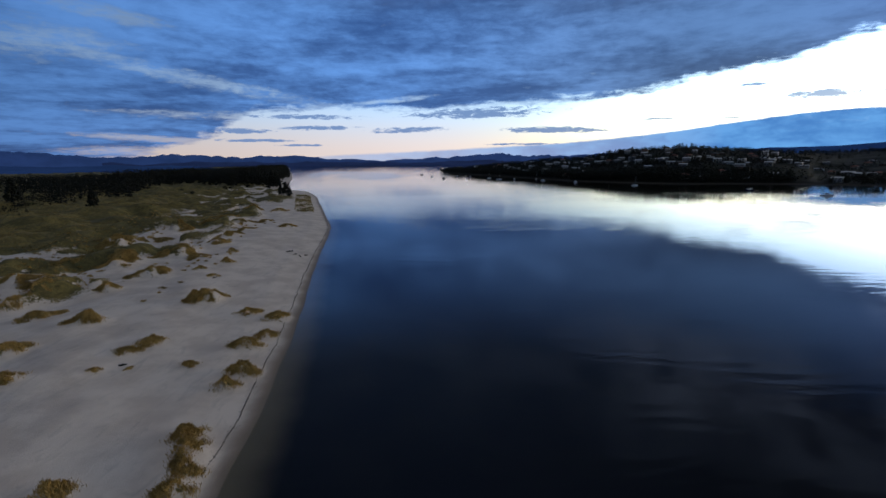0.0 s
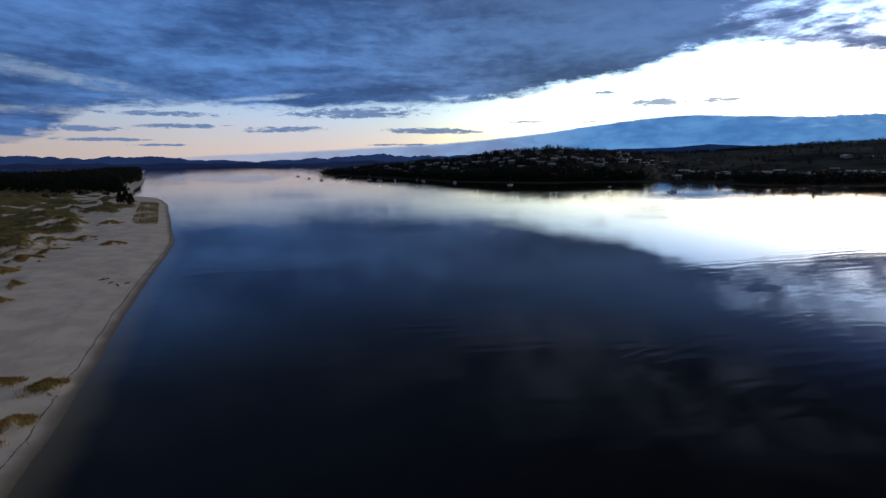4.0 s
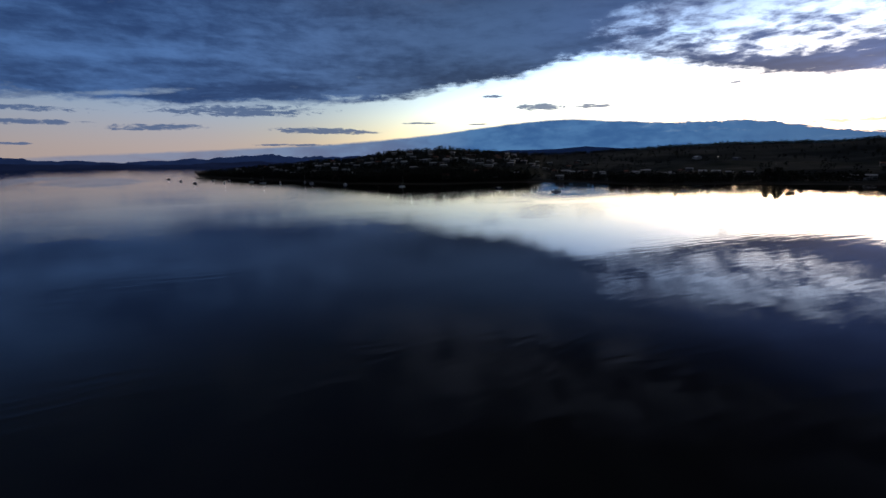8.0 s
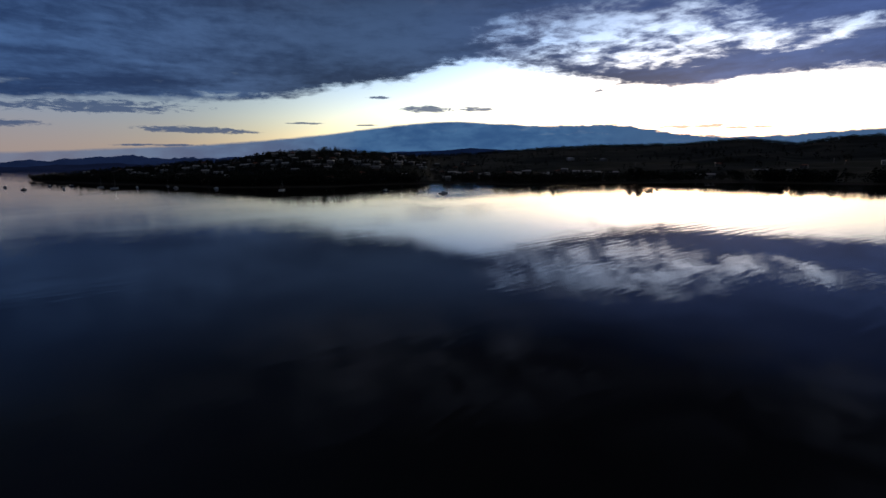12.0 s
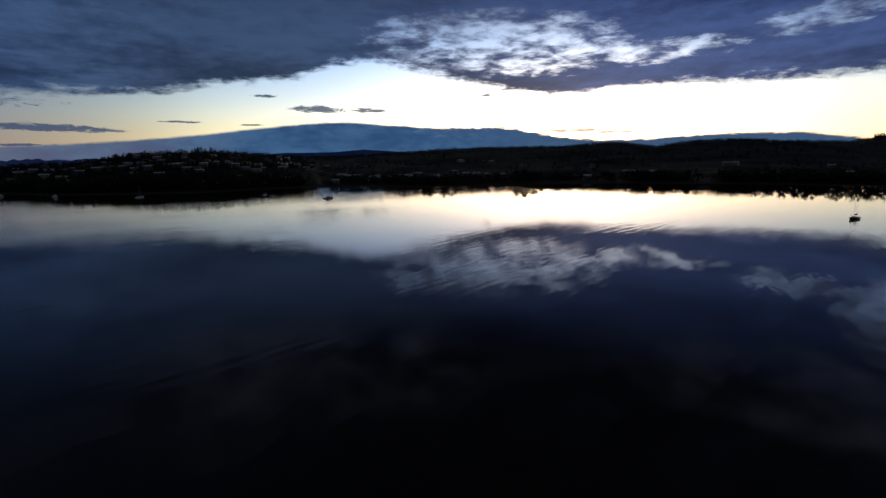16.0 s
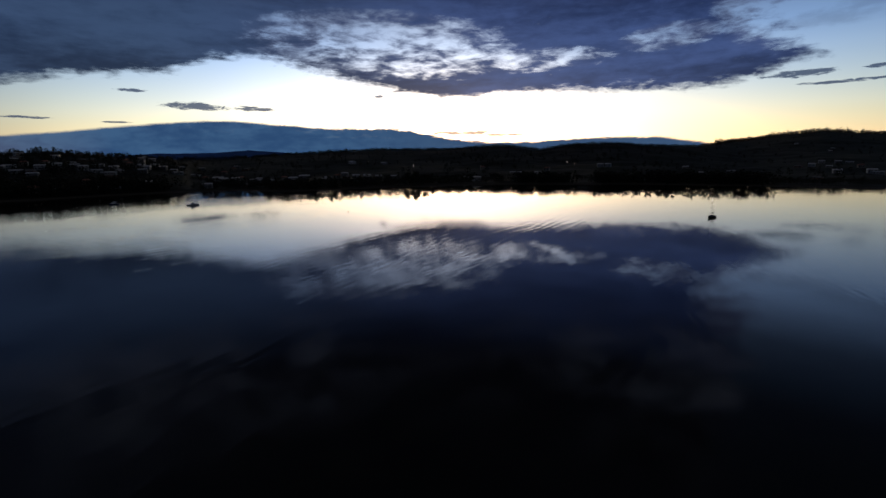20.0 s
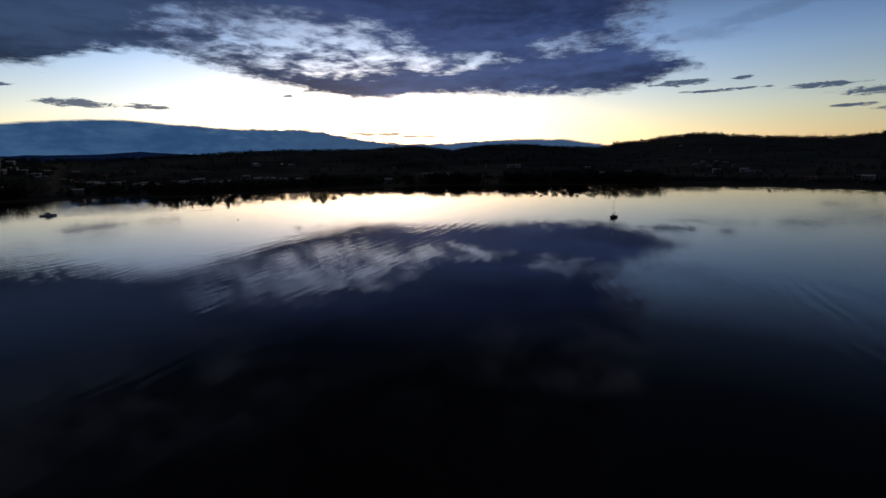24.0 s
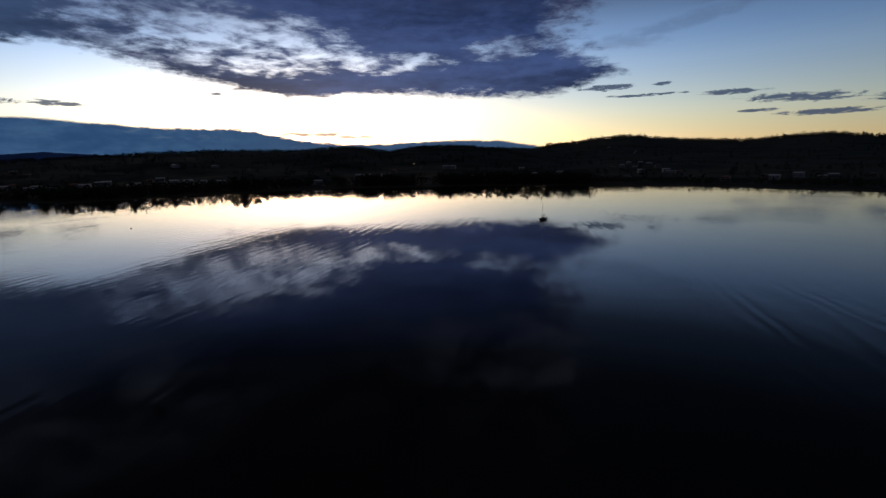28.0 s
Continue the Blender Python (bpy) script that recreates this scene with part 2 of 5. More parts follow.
colour = w.mix(w.math("MULTIPLY", streak, 0.9), colour, (0.066, 0.112, 0.225))
colour = w.mix(w.math("MULTIPLY", veil, 0.3), colour, (0.10, 0.14, 0.25))
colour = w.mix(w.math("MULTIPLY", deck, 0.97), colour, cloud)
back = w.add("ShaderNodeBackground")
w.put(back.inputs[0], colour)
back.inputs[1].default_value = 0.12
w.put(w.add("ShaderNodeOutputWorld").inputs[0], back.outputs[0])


# ================= materials =================
def material(name):
    m = bpy.data.materials.new(name)
    m.use_nodes = True
    return m, Nodes(m.node_tree)


def finish(n, colour, rough=0.8, normal=None, spec=0.3, metallic=0.0):
    p = n.add("ShaderNodeBsdfPrincipled")
    n.put(p.inputs["Base Color"], colour if isinstance(colour, bpy.types.NodeSocket) else (*colour, 1))
    n.put(p.inputs["Roughness"], rough)
    n.put(p.inputs["Normal"], normal)
    n.put(p.inputs["Specular IOR Level"], spec)
    n.put(p.inputs["Metallic"], metallic)
    n.put(n.add("ShaderNodeOutputMaterial").inputs[0], p.outputs[0])
    return p


def bump(n, height, strength=0.5, distance=0.05, normal=None):
    b = n.add("ShaderNodeBump")
    b.inputs["Strength"].default_value = strength
    b.inputs["Distance"].default_value = distance
    n.put(b.inputs["Height"], height)
    n.put(b.inputs["Normal"], normal)
    return b.outputs[0]


def coords(n):
    return n.add("ShaderNodeTexCoord").outputs["Object"]


def plain(name, a, b, rough=0.7, scale=3.0, spec=0.3, island=False, relief=0.2):
    """Two tones of one surface, mixed at two scales, with a little relief."""
    m, n = material(name)
    c = coords(n)
    f = n.math("ADD", n.math("MULTIPLY", n.noise(c, scale, 4), 0.6), n.math("MULTIPLY", n.noise(c, scale * 9, 3), 0.4))
    col = n.mix(n.step(f, 0.35, 0.65), a, b)
    if island:
        r = n.add("ShaderNodeNewGeometry").outputs["Random Per Island"]
        col = n.mix(n.math("MULTIPLY", r, 0.6), col, b)
    finish(n, col, rough, bump(n, f, relief, 0.02), spec)
    return m


def water_material():
    m, n = material("estuary_water")
    c = coords(n)
    x, y, z = n.split(c)

    def along(turn):
        """Axes of a wave train whose crests run on that compass course: along the crest and across it."""
        s_, c_ = math.sin(radians(turn)), math.cos(radians(turn))
        return n.math("ADD", n.math("MULTIPLY", x, s_), n.math("MULTIPLY", y, c_)), n.math("SUBTRACT", n.math("MULTIPLY", x, c_), n.math("MULTIPLY", y, s_))

    def train(turn, length, height, seed):
        """Parallel ripples with wandering crests, in packets."""
        u, v = along(turn)
        here = n.xyz(n.math("MULTIPLY", u, 0.35), v, seed)
        wander = n.math("MULTIPLY", n.noise(here, 0.22 / length, 3.0, 0.55), 26.0)
        packet = n.step(n.noise(n.xyz(n.math("MULTIPLY", u, 0.4), v, seed + 2.0), 0.1 / length, 3.0, 0.6), 0.34, 0.66)
        wave = n.math("SINE", n.math("ADD", n.math("MULTIPLY", v, 2 * math.pi / length), wander))
        return n.math("MULTIPLY", n.math("MULTIPLY", wave, height), n.math("ADD", n.math("MULTIPLY", packet, 0.85), 0.15))

    def chop(turn, length, stretch, seed):
        u, v = along(turn)
        return n.noise(n.xyz(n.math("MULTIPLY", u, stretch), v, seed), 1.0 / length, 2.0, 0.5, 0.35)

    breeze = n.step(n.noise(n.xyz(n.math("MULTIPLY", x, 0.6), y, 5.0), 0.012, 3.0, 0.55, 0.8), 0.36, 0.62)
    gust = n.math("ADD", n.math("MULTIPLY", breeze, 0.65), 0.35)
    ripple = n.math("ADD", n.math("ADD", train(93, 4.9, 0.0085, 0.0), train(80, 2.7, 0.0046, 3.0)), train(101, 3.4, 0.0036, 6.0))
    fine = n.math("ADD", n.math("MULTIPLY", chop(84, 1.5, 0.3, 6.0), 0.011), n.math("MULTIPLY", chop(140, 0.7, 0.4, 8.0), 0.004))
    slow = n.math("MULTIPLY", n.noise(n.xyz(n.math("MULTIPLY", x, 0.6), y, 9.0), 0.04, 2.0, 0.5, 0.6), 0.05)
    h = n.math("ADD", n.math("MULTIPLY", n.math("ADD", ripple, fine), gust), slow)
    nrm = bump(n, h, 1.0, 1.0)
    fres = n.add("ShaderNodeFresnel")
    fres.inputs[0].default_value = 1.333
    n.put(fres.inputs["Normal"], nrm)
    gloss = n.add("ShaderNodeBsdfGlossy")
    gloss.inputs["Color"].default_value = (0.84, 0.83, 0.86, 1)
    # ruffled by the light wind in a patch up the estuary
    pu = n.math("DIVIDE", n.math("ADD", n.math("ADD", x, 220.0), n.math("MULTIPLY", n.math("SUBTRACT", y, 1160.0), 0.25)), 125.0)
    pv = n.math("DIVIDE", n.math("SUBTRACT", y, 1160.0), 430.0)
    wander = n.math("SUBTRACT", n.noise(c, 0.009, 3.0), 0.5)
    paw = n.math("SUBTRACT", 1.0, n.math("ADD", n.math("MULTIPLY", pu, pu), n.math("MULTIPLY", pv, pv)))
    paw = n.step(n.math("ADD", paw, n.math("MULTIPLY", wander, 1.6)), 0.1, 0.35)
    # a slick winds through the patch
    su = n.math("DIVIDE", n.math("ADD", x, 140.0), 108.0)
    sv = n.math("DIVIDE", n.math("SUBTRACT", y, 1090.0), 270.0)
    ring = n.math("ADD", n.math("SQRT", n.math("ADD", n.math("MULTIPLY", su, su), n.math("MULTIPLY", sv, sv))), n.math("MULTIPLY", wander, 0.3))
    slick = n.math("MULTIPLY", n.step(n.math("ABSOLUTE", n.math("SUBTRACT", ring, 1.0)), 0.19, 0.07), n.step(su, 0.05, -0.25))
    paw = n.math("MULTIPLY", paw, n.math("SUBTRACT", 1.0, slick))
    # cat's paws in long bands over the far water
    lane = n.step(n.noise(n.xyz(n.math("MULTIPLY", x, 1.4), y, 12.0), 0.0045, 4.0, 0.6, 0.6), 0.50, 0.62)
    rough = n.math("ADD", 0.008, n.math("ADD", n.math("MULTIPLY", breeze, 0.01), n.math("MULTIPLY", lane, 0.03)))
    n.put(gloss.inputs["Roughness"], n.math("ADD", rough, n.math("MULTIPLY", paw, 0.13)))
    n.put(gloss.inputs["Normal"], nrm)
    clear_part = n.add("ShaderNodeBsdfTransparent")
    clear_part.inputs[0].default_value = (0.95, 0.975, 0.955, 1)
    mixer = n.add("ShaderNodeMixShader")
    n.put(mixer.inputs[0], fres.outputs[0])
    n.put(mixer.inputs[1], clear_part.outputs[0])
    n.put(mixer.inputs[2], gloss.outputs[0])
    n.put(n.add("ShaderNodeOutputMaterial").inputs[0], mixer.outputs[0])
    return m


def sand_material():
    """Dune sand above the water, wet sand at its edge, a bed painted darker with depth for absorbed light, with thin
    grass litter where the mesh says so.
    """
    m, n = material("dune_sand")
    c = coords(n)
    z = n.split(c)[2]
    grain = n.noise(c, 6.0, 5, 0.65)
    patch = n.noise(c, 0.16, 5, 0.55)
    wisp = n.noise(n.vmath("MULTIPLY", c, (1.0, 0.35, 1.0)), 0.7, 5, 0.6, 0.8)
    dry = n.mix(n.step(patch, 0.35, 0.65), (0.51, 0.435, 0.372), (0.63, 0.55, 0.475))
    dry = n.mix(n.math("MULTIPLY", n.step(wisp, 0.5, 0.75), 0.35), dry, (0.30, 0.275, 0.25))
    g = n.attribute("grass")
    turf = n.mix(n.step(n.noise(c, 0.2, 5, 0.65), 0.41, 0.58), (0.075, 0.066, 0.020), (0.235, 0.185, 0.060))
    # broad darker patches painted in for the weak shading of the hummocks
    turf = n.mix(n.math("MULTIPLY", n.step(n.noise(c, 0.05, 4, 0.6, 0.6), 0.44, 0.6), 0.6), turf, (0.055, 0.054, 0.019))
    turf = n.mix(n.step(n.noise(c, 0.75, 3, 0.6, 0.5), 0.5, 0.66), turf, (0.05, 0.045, 0.015))
    turf = n.mix(n.step(grain, 0.4, 0.65), turf, (0.10, 0.08, 0.028))
    speck = n.math("ADD", n.math("MULTIPLY", n.math("SUBTRACT", wisp, 0.5), 0.9), n.math("MULTIPLY", n.math("SUBTRACT", n.noise(c, 2.2, 3, 0.6), 0.5), 1.2))
    cover = n.step(n.math("ADD", g, speck), 0.38, 0.66)
    land = n.mix(cover, dry, turf)
    wet = n.mix(n.step(grain, 0.4, 0.7), (0.18, 0.143, 0.112), (0.22, 0.178, 0.14))
    edge_h = n.math("ADD", z, n.math("MULTIPLY", n.math("SUBTRACT", patch, 0.5), 0.08))
    col = n.mix(n.step(edge_h, 0.0, 0.2), wet, land)
    # light lost in the water is put into the bed's colour by depth
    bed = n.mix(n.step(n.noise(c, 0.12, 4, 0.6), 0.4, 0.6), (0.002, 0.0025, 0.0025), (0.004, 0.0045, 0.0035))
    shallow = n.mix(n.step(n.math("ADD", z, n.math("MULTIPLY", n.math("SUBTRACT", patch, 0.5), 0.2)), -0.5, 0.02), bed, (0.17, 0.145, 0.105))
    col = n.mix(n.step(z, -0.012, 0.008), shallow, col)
    finish(n, col, 0.9, bump(n, n.math("ADD", grain, n.math("MULTIPLY", wisp, 1.5)), 0.5, 0.08), 0.2)
    return m


def land_material():
    m, n = material("far_hillside")
    c = coords(n)
    z = n.split(c)[2]
    tone = n.noise(c, 0.02, 5, 0.6)
    dab = n.noise(c, 0.15, 4, 0.6)
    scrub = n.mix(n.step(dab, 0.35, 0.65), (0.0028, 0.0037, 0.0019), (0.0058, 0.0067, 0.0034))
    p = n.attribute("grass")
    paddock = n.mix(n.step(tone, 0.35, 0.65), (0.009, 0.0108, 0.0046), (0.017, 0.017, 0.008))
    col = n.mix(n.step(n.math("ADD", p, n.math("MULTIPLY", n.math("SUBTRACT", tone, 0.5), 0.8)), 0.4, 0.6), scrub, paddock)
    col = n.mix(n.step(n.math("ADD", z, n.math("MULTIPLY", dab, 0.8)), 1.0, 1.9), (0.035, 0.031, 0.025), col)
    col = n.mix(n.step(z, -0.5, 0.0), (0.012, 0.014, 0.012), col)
    finish(n, col, 0.95, bump(n, dab, 0.6, 1.0), 0.1)
    return m


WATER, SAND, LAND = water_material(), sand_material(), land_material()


# aerial haze over far land, painted as a blue base colour with faint emission
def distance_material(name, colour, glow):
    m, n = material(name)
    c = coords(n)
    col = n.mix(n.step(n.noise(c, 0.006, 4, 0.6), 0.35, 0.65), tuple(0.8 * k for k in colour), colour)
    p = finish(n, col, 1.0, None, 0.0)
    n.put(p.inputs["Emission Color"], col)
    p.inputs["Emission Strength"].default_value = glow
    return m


# ================= ground forms =================
CENTRE = (45.0, 40.0)
NOISE_GRID = np.random.RandomState(7).rand(256, 256)


def smooth(x, lo, hi):
    t = np.clip((x - lo) / (hi - lo), 0, 1)
    return t * t * (3 - 2 * t)


def value_noise(x, y):
    xi, yi = np.floor(x).astype(int), np.floor(y).astype(int)
    fx, fy = x - xi, y - yi
    fx, fy = fx * fx * (3 - 2 * fx), fy * fy * (3 - 2 * fy)
    g = lambda i, j: NOISE_GRID[i % 256, j % 256]
    return (g(xi, yi) * (1 - fx) + g(xi + 1, yi) * fx) * (1 - fy) + (g(xi, yi + 1) * (1 - fx) + g(xi + 1, yi + 1) * fx) * fy


def fbm(x, y, octaves=4):
    total, amp, norm = 0.0, 1.0, 0.0
    for k in range(octaves):
        total, norm = total + amp * value_noise(x * 2 ** k + 17.3 * k, y * 2 ** k + 9.1 * k), norm + amp
        amp *= 0.5
    return total / norm


# shore of the far side, by compass from the middle of the walk: degrees, metres
SHORE = [(-180, 1500), (-120, 2400), (-58, 4400), (-5.1, 4700), (-2.8, 4479), (-2, 1219), (0, 1099), (3.5, 929), (7.2, 815), (12.3, 674), (17.5, 636),
         (24.4, 607), (30.6, 634), (36.8, 651), (41, 651), (43.6, 622), (46.2, 588), (50.9, 595), (57.2, 623), (63.5, 643), (70.6, 676), (77.8, 667),
         (84, 674), (89.9, 660), (95, 658), (101.8, 650), (107.1, 643), (114.3, 614), (121.7, 593), (135, 640), (150, 1000), (180, 1500)]
# skyline of the near hills: degrees, metres to the ridge, height
RIDGE = [(-180, 2200, 30), (-58, 4500, 12), (-5.2, 4300, 11), (-2.8, 4300, 6), (-2.6, 1462, 2), (0, 1432, 4), (2.8, 1367, 12), (7.2, 1355, 20), (10.8, 1357, 30), (14.2, 1346, 32), (16.8, 1334, 42),
         (20.2, 1299, 53), (25.5, 1275, 55), (30.7, 1275, 48), (34.4, 1299, 43), (38.9, 1989, 48), (43.9, 1989, 56), (50.3, 1989, 66), (56.5, 1989, 74), (65.5, 1989, 74), (70.7, 1989, 87), (75.1, 1989, 69),
         (78.9, 1989, 86), (82.4, 1989, 85), (87.6, 1989, 73), (91, 2457, 77), (95.3, 4300, 144), (98.8, 4300, 177), (101.5, 4300, 192), (106.9, 4300, 153), (112.5, 4300, 133), (116.3, 4300, 152), (119.2, 4300, 161),
         (125.1, 4300, 115), (135, 2500, 90), (150, 1500, 70), (165, 1900, 50), (180, 2200, 30)]
SHORE_T, RIDGE_T = np.array(SHORE), np.array(RIDGE)


def far_height(a, r):
    """Height of the far side at compass a (degrees) and distance r from the middle of the walk."""
    x, y = r * np.sin(np.radians(a)), r * np.cos(np.radians(a))
    s = np.interp(a, SHORE_T[:, 0], SHORE_T[:, 1]) + 14 * (fbm(x / 60, y / 60, 3) - 0.5)
    d, h = np.interp(a, RIDGE_T[:, 0], RIDGE_T[:, 1]), np.interp(a, RIDGE_T[:, 0], RIDGE_T[:, 2])
    t = r - s
    rise = np.clip((t - 12) / np.maximum(d - s - 12, 30), 0, 1)
    flat = np.where(a < 36.8, 0.95, 2.3)
    z = np.clip(t / 12, -3, 1) * 1.6 + (h - 1.6) * np.sin(rise * np.pi / 2) ** flat * (t > 12)
    lumps = (fbm(x / 130, y / 130, 4) - 0.5) * 16 * smooth(t, 30, 200) * (1 - 0.75 * smooth(r, d - 150, d)) * np.clip(h / 60, 0.2, 1)
    z = z + lumps
    behind = smooth(r, d + 60, d + 420)
    floor_back = np.where(a < 32.5, -4.0, 25.0)
    z = np.where(r > d, z * (1 - behind) + floor_back * behind, z)
    return np.where(t < 0, np.maximum(t * 0.15, -5), np.maximum(z, np.where(r > d, -5, 0.15)))


def far_z(x, y):
    dx_, dy_ = x - CENTRE[0], y - CENTRE[1]
    return float(far_height(np.degrees(np.arctan2(dx_, dy_)), np.hypot(dx_, dy_)))


# shore of the sand spit: along y, the x at which the water begins
SPIT_SHORE = np.array([(-440, -60), (-66, -30), (0, -21.2), (38.6, -21.3), (52.9, -22.7), (66.1, -24.8), (79.3, -26.9), (96.2, -30.1), (120.3, -34.9), (160.4, -42), (194.6, -47.6), (215.5, -51.3),
             (231.6, -55.5), (255.5, -62.9), (307.5, -77.9), (353.9, -92), (411.4, -108.5), (466.8, -128.7), (504.5, -144.8), (529, -171.9), (654.2, -212.9), (826.3, -260.6), (1214.9, -380), (1842.7, -586.1),
             (2489, -788), (2600, -1110), (2720, -2600)])
FOREST_EDGE = np.array([(-440, -165), (150, -182), (230, -200), (313, -238), (361, -246), (430, -272), (540, -316), (554, -258), (565, -194), (612, -216), (660, -236), (760, -270), (874, -290), (1242, -401),
                        (2611, -857), (2720, -1200)])
# grassy mounds on the sand: x, y, radius, height
MOUNDS = [(-32.4, 88.3, 2.1, 0.77), (-31.0, 78.4, 1.5, 0.68), (-32.3, 73.4, 1.8, 0.85), (-28.9, 63.7, 2.0, 1), (-29.2, 59.3, 1.2, 0.68), (-26.2, 44.1, 1.8, 1.1), (-28.0, 47.0, 1.6, 0.77),
          (-25.3, 41.3, 1.4, 0.77), (-24.9, 38.3, 1.4, 0.77), (-34.8, 37.2, 1.4, 0.77), (-46.3, 71.4, 1.5, 0.45), (-47.5, 67.6, 1.3, 0.25), (-37.0, 64.9, 1.0, 0.2), (-47.8, 60.8, 0.7, 0.12),
          (-44.1, 62.4, 0.5, 0.1), (-62.2, 79.8, 2.7, 1), (-73.7, 82.8, 3.0, 0.68), (-64.7, 66.1, 2.4, 0.94), (-56.2, 56.6, 1.7, 0.77), (-49.6, 96.5, 3.0, 1.3), (-51.3, 94.4, 1.6, 0.42)]
MOUNDS += [(-51.3, 94.4, 1.6, 0.42), (-38.4, 89.6, 1.7, 0.51), (-79.6, 142.1, 5.0, 1.9), (-72.3, 137.2, 2.6, 0.8), (-83.0, 138.3, 2.6, 0.7), (-88.5, 126.6, 4.5, 1.2), (-73.5, 117.1, 4.2, 1.3),
          (-88.5, 132.6, 4.4, 1), (-74.3, 102.2, 2.1, 1), (-97.9, 107.5, 4.4, 1.1), (-92.2, 106.8, 3.3, 0.9), (-85.9, 97.6, 2.8, 0.85), (-61.3, 131.8, 1.4, 0.59), (-66.7, 147.1, 1.5, 0.59),
          (-77.8, 161.6, 3.0, 0.85), (-82.0, 182.2, 3.8, 0.85), (-83.0, 196.2, 3.2, 0.68), (-64.1, 122.4, 1.2, 0.42), (-57.7, 116.0, 1.1, 0.34), (-109.2, 165.1, 5.1, 1), (-109.5, 156.7, 4.8, 0.9)]
MOUNDS += [(-109.5, 156.7, 4.8, 0.9), (-100.6, 168.9, 2.8, 0.6), (-95.7, 277.9, 3.9, 1), (-109.0, 274.0, 3.8, 0.85), (-69.6, 210.3, 3.2, 0.68), (-86.1, 228.9, 3.2, 0.68), (-91.5, 222.1, 3.6, 0.77),
          (-101.1, 125.1, 2.4, 0.77), (-111.6, 126.8, 2.7, 0.68), (-84.9, 89.1, 1.5, 0.51), (-105.5, 193.7, 4.1, 0.85), (-105.0, 211.8, 5.0, 1), (-108.1, 235.7, 6.1, 1)]


def spit_shore(y):
    return np.interp(y, SPIT_SHORE[:, 0], SPIT_SHORE[:, 1]) + 0.4 * (1 - smooth(y, 110, 230)) + 0.7 * (fbm(y / 11, y * 0 + 3.3, 3) - 0.5)


def grass_zone(x, y):
    """1 where the dune grass closes to a sward, 0 on open sand."""
    line = np.interp(y, [-440, 100, 122, 140, 150, 169, 199, 223, 252, 276, 310, 368, 481, 587, 690, 802], [-165, -158, -138, -116, -108, -112, -108, -104, -100, -107, -130, -172, -206, -222, -246, -255])
    depth = line + 26 * (fbm(x / 24, y / 24, 3) - 0.5) - x
    bare = smooth(fbm(x / 11 + 60, y / 22, 3), 0.53, 0.62) * (1 - smooth(depth, 26, 64))
    fringe = np.interp(y, [70, 85, 95, 112, 129, 145, 178, 208, 250, 290], [-120, -88, -75, -72, -72, -77, -85, -89, -93, -110]) - x
    humps = smooth(fringe, -2, 9) * smooth(fbm(x / 9 + 17, y / 13, 3) + 0.03 * smooth(fringe, 5, 40), 0.505, 0.57)
    return np.maximum(smooth(depth, -4, 12) * (1 - bare), humps)


def spit_height(x, y):
    t = spit_shore(y) - x
    z = np.where(t < 0, np.maximum(t * 0.07 - 0.004 * t * t, -6), np.minimum(np.where(t < 3, t * 0.07, 0.21 + (t - 3) * 0.12), 0.9) + 1.5 * smooth(t, 6, 30))
    dunes = (fbm(x / 38, y / 52, 4) - 0.45) * 5.0 * smooth(t, 16, 80)
    hollow = (fbm(x / 11, y / 15, 3) - 0.5) * 1.9 * smooth(t, 9, 30)
    z = z + dunes + hollow + 2.2 * smooth(t, 60, 180)
    z = z + grass_zone(x, y) * (1.2 + 8.0 * (fbm(x / 12 + 40, y / 17, 3) - 0.5)) * smooth(t, 10, 40)
    for mx, my, mr, mh in MOUNDS:
        d2 = ((x - mx) ** 2 + (y - my) ** 2) / (mr * mr)
        z = z + 1.5 * mh * np.exp(-1.6 * d2) * (0.35 + 1.3 * fbm(x / (0.5 * mr) + mx, y / (0.5 * mr), 2))
    return np.where(t < 0, np.maximum(t * 0.07 - 0.004 * t * t, -6), np.maximum(z, np.minimum(0.07 * t, 0.9)))


def mesh_from(name, verts, faces):
    """verts: n x 3, faces: m x 3 or m x 4 arrays."""
    me = bpy.data.meshes.new(name)
    verts, faces = np.asarray(verts, dtype=np.float32), np.asarray(faces, dtype=np.int32)
    k = faces.shape[1]
    me.vertices.add(len(verts))
    me.vertices.foreach_set("co", verts.ravel())
    me.loops.add(faces.size)
    me.loops.foreach_set("vertex_index", faces.ravel())
    me.polygons.add(len(faces))
    me.polygons.foreach_set("loop_start", np.arange(len(faces), dtype=np.int32) * k)
    me.update(calc_edges=True)
    return me


def grid_faces(nu, nv, wrap=False):
    i, j = np.meshgrid(np.arange(nu if wrap else nu - 1), np.arange(nv - 1), indexing="ij")
    i, j, i2 = i.ravel(), j.ravel(), (i.ravel() + 1) % nu
    return np.stack([i * nv + j, i2 * nv + j, i2 * nv + j + 1, i * nv + j + 1], 1)


def shade_smooth(me):
    me.polygons.foreach_set("use_smooth", np.ones(len(me.polygons), dtype=bool))


def attribute(me, name, values):
    a = me.attributes.new(name, "FLOAT", "POINT")
    a.data.foreach_set("value", np.asarray(values, dtype=np.float32))


def paddock_zone(a, r):
    """Open grazing land on the lower slopes round the bay, and lawns among the houses."""
    x, y = r * np.sin(np.radians(a)), r * np.cos(np.radians(a))
    p = smooth(a, 44, 51) * (1 - smooth(a, 80, 87)) * smooth(r, 780, 830) * (1 - smooth(r, 1120, 1210))
    p = p * smooth(fbm(x / 150, y / 150, 2), 0.35, 0.5)
    lawn = (a > 13) * (a < 39.5) * smooth(fbm(x / 40 + 5, y / 40, 2), 0.55, 0.7) * smooth(r, 690, 740) * 0.8
    return np.maximum(p, lawn)


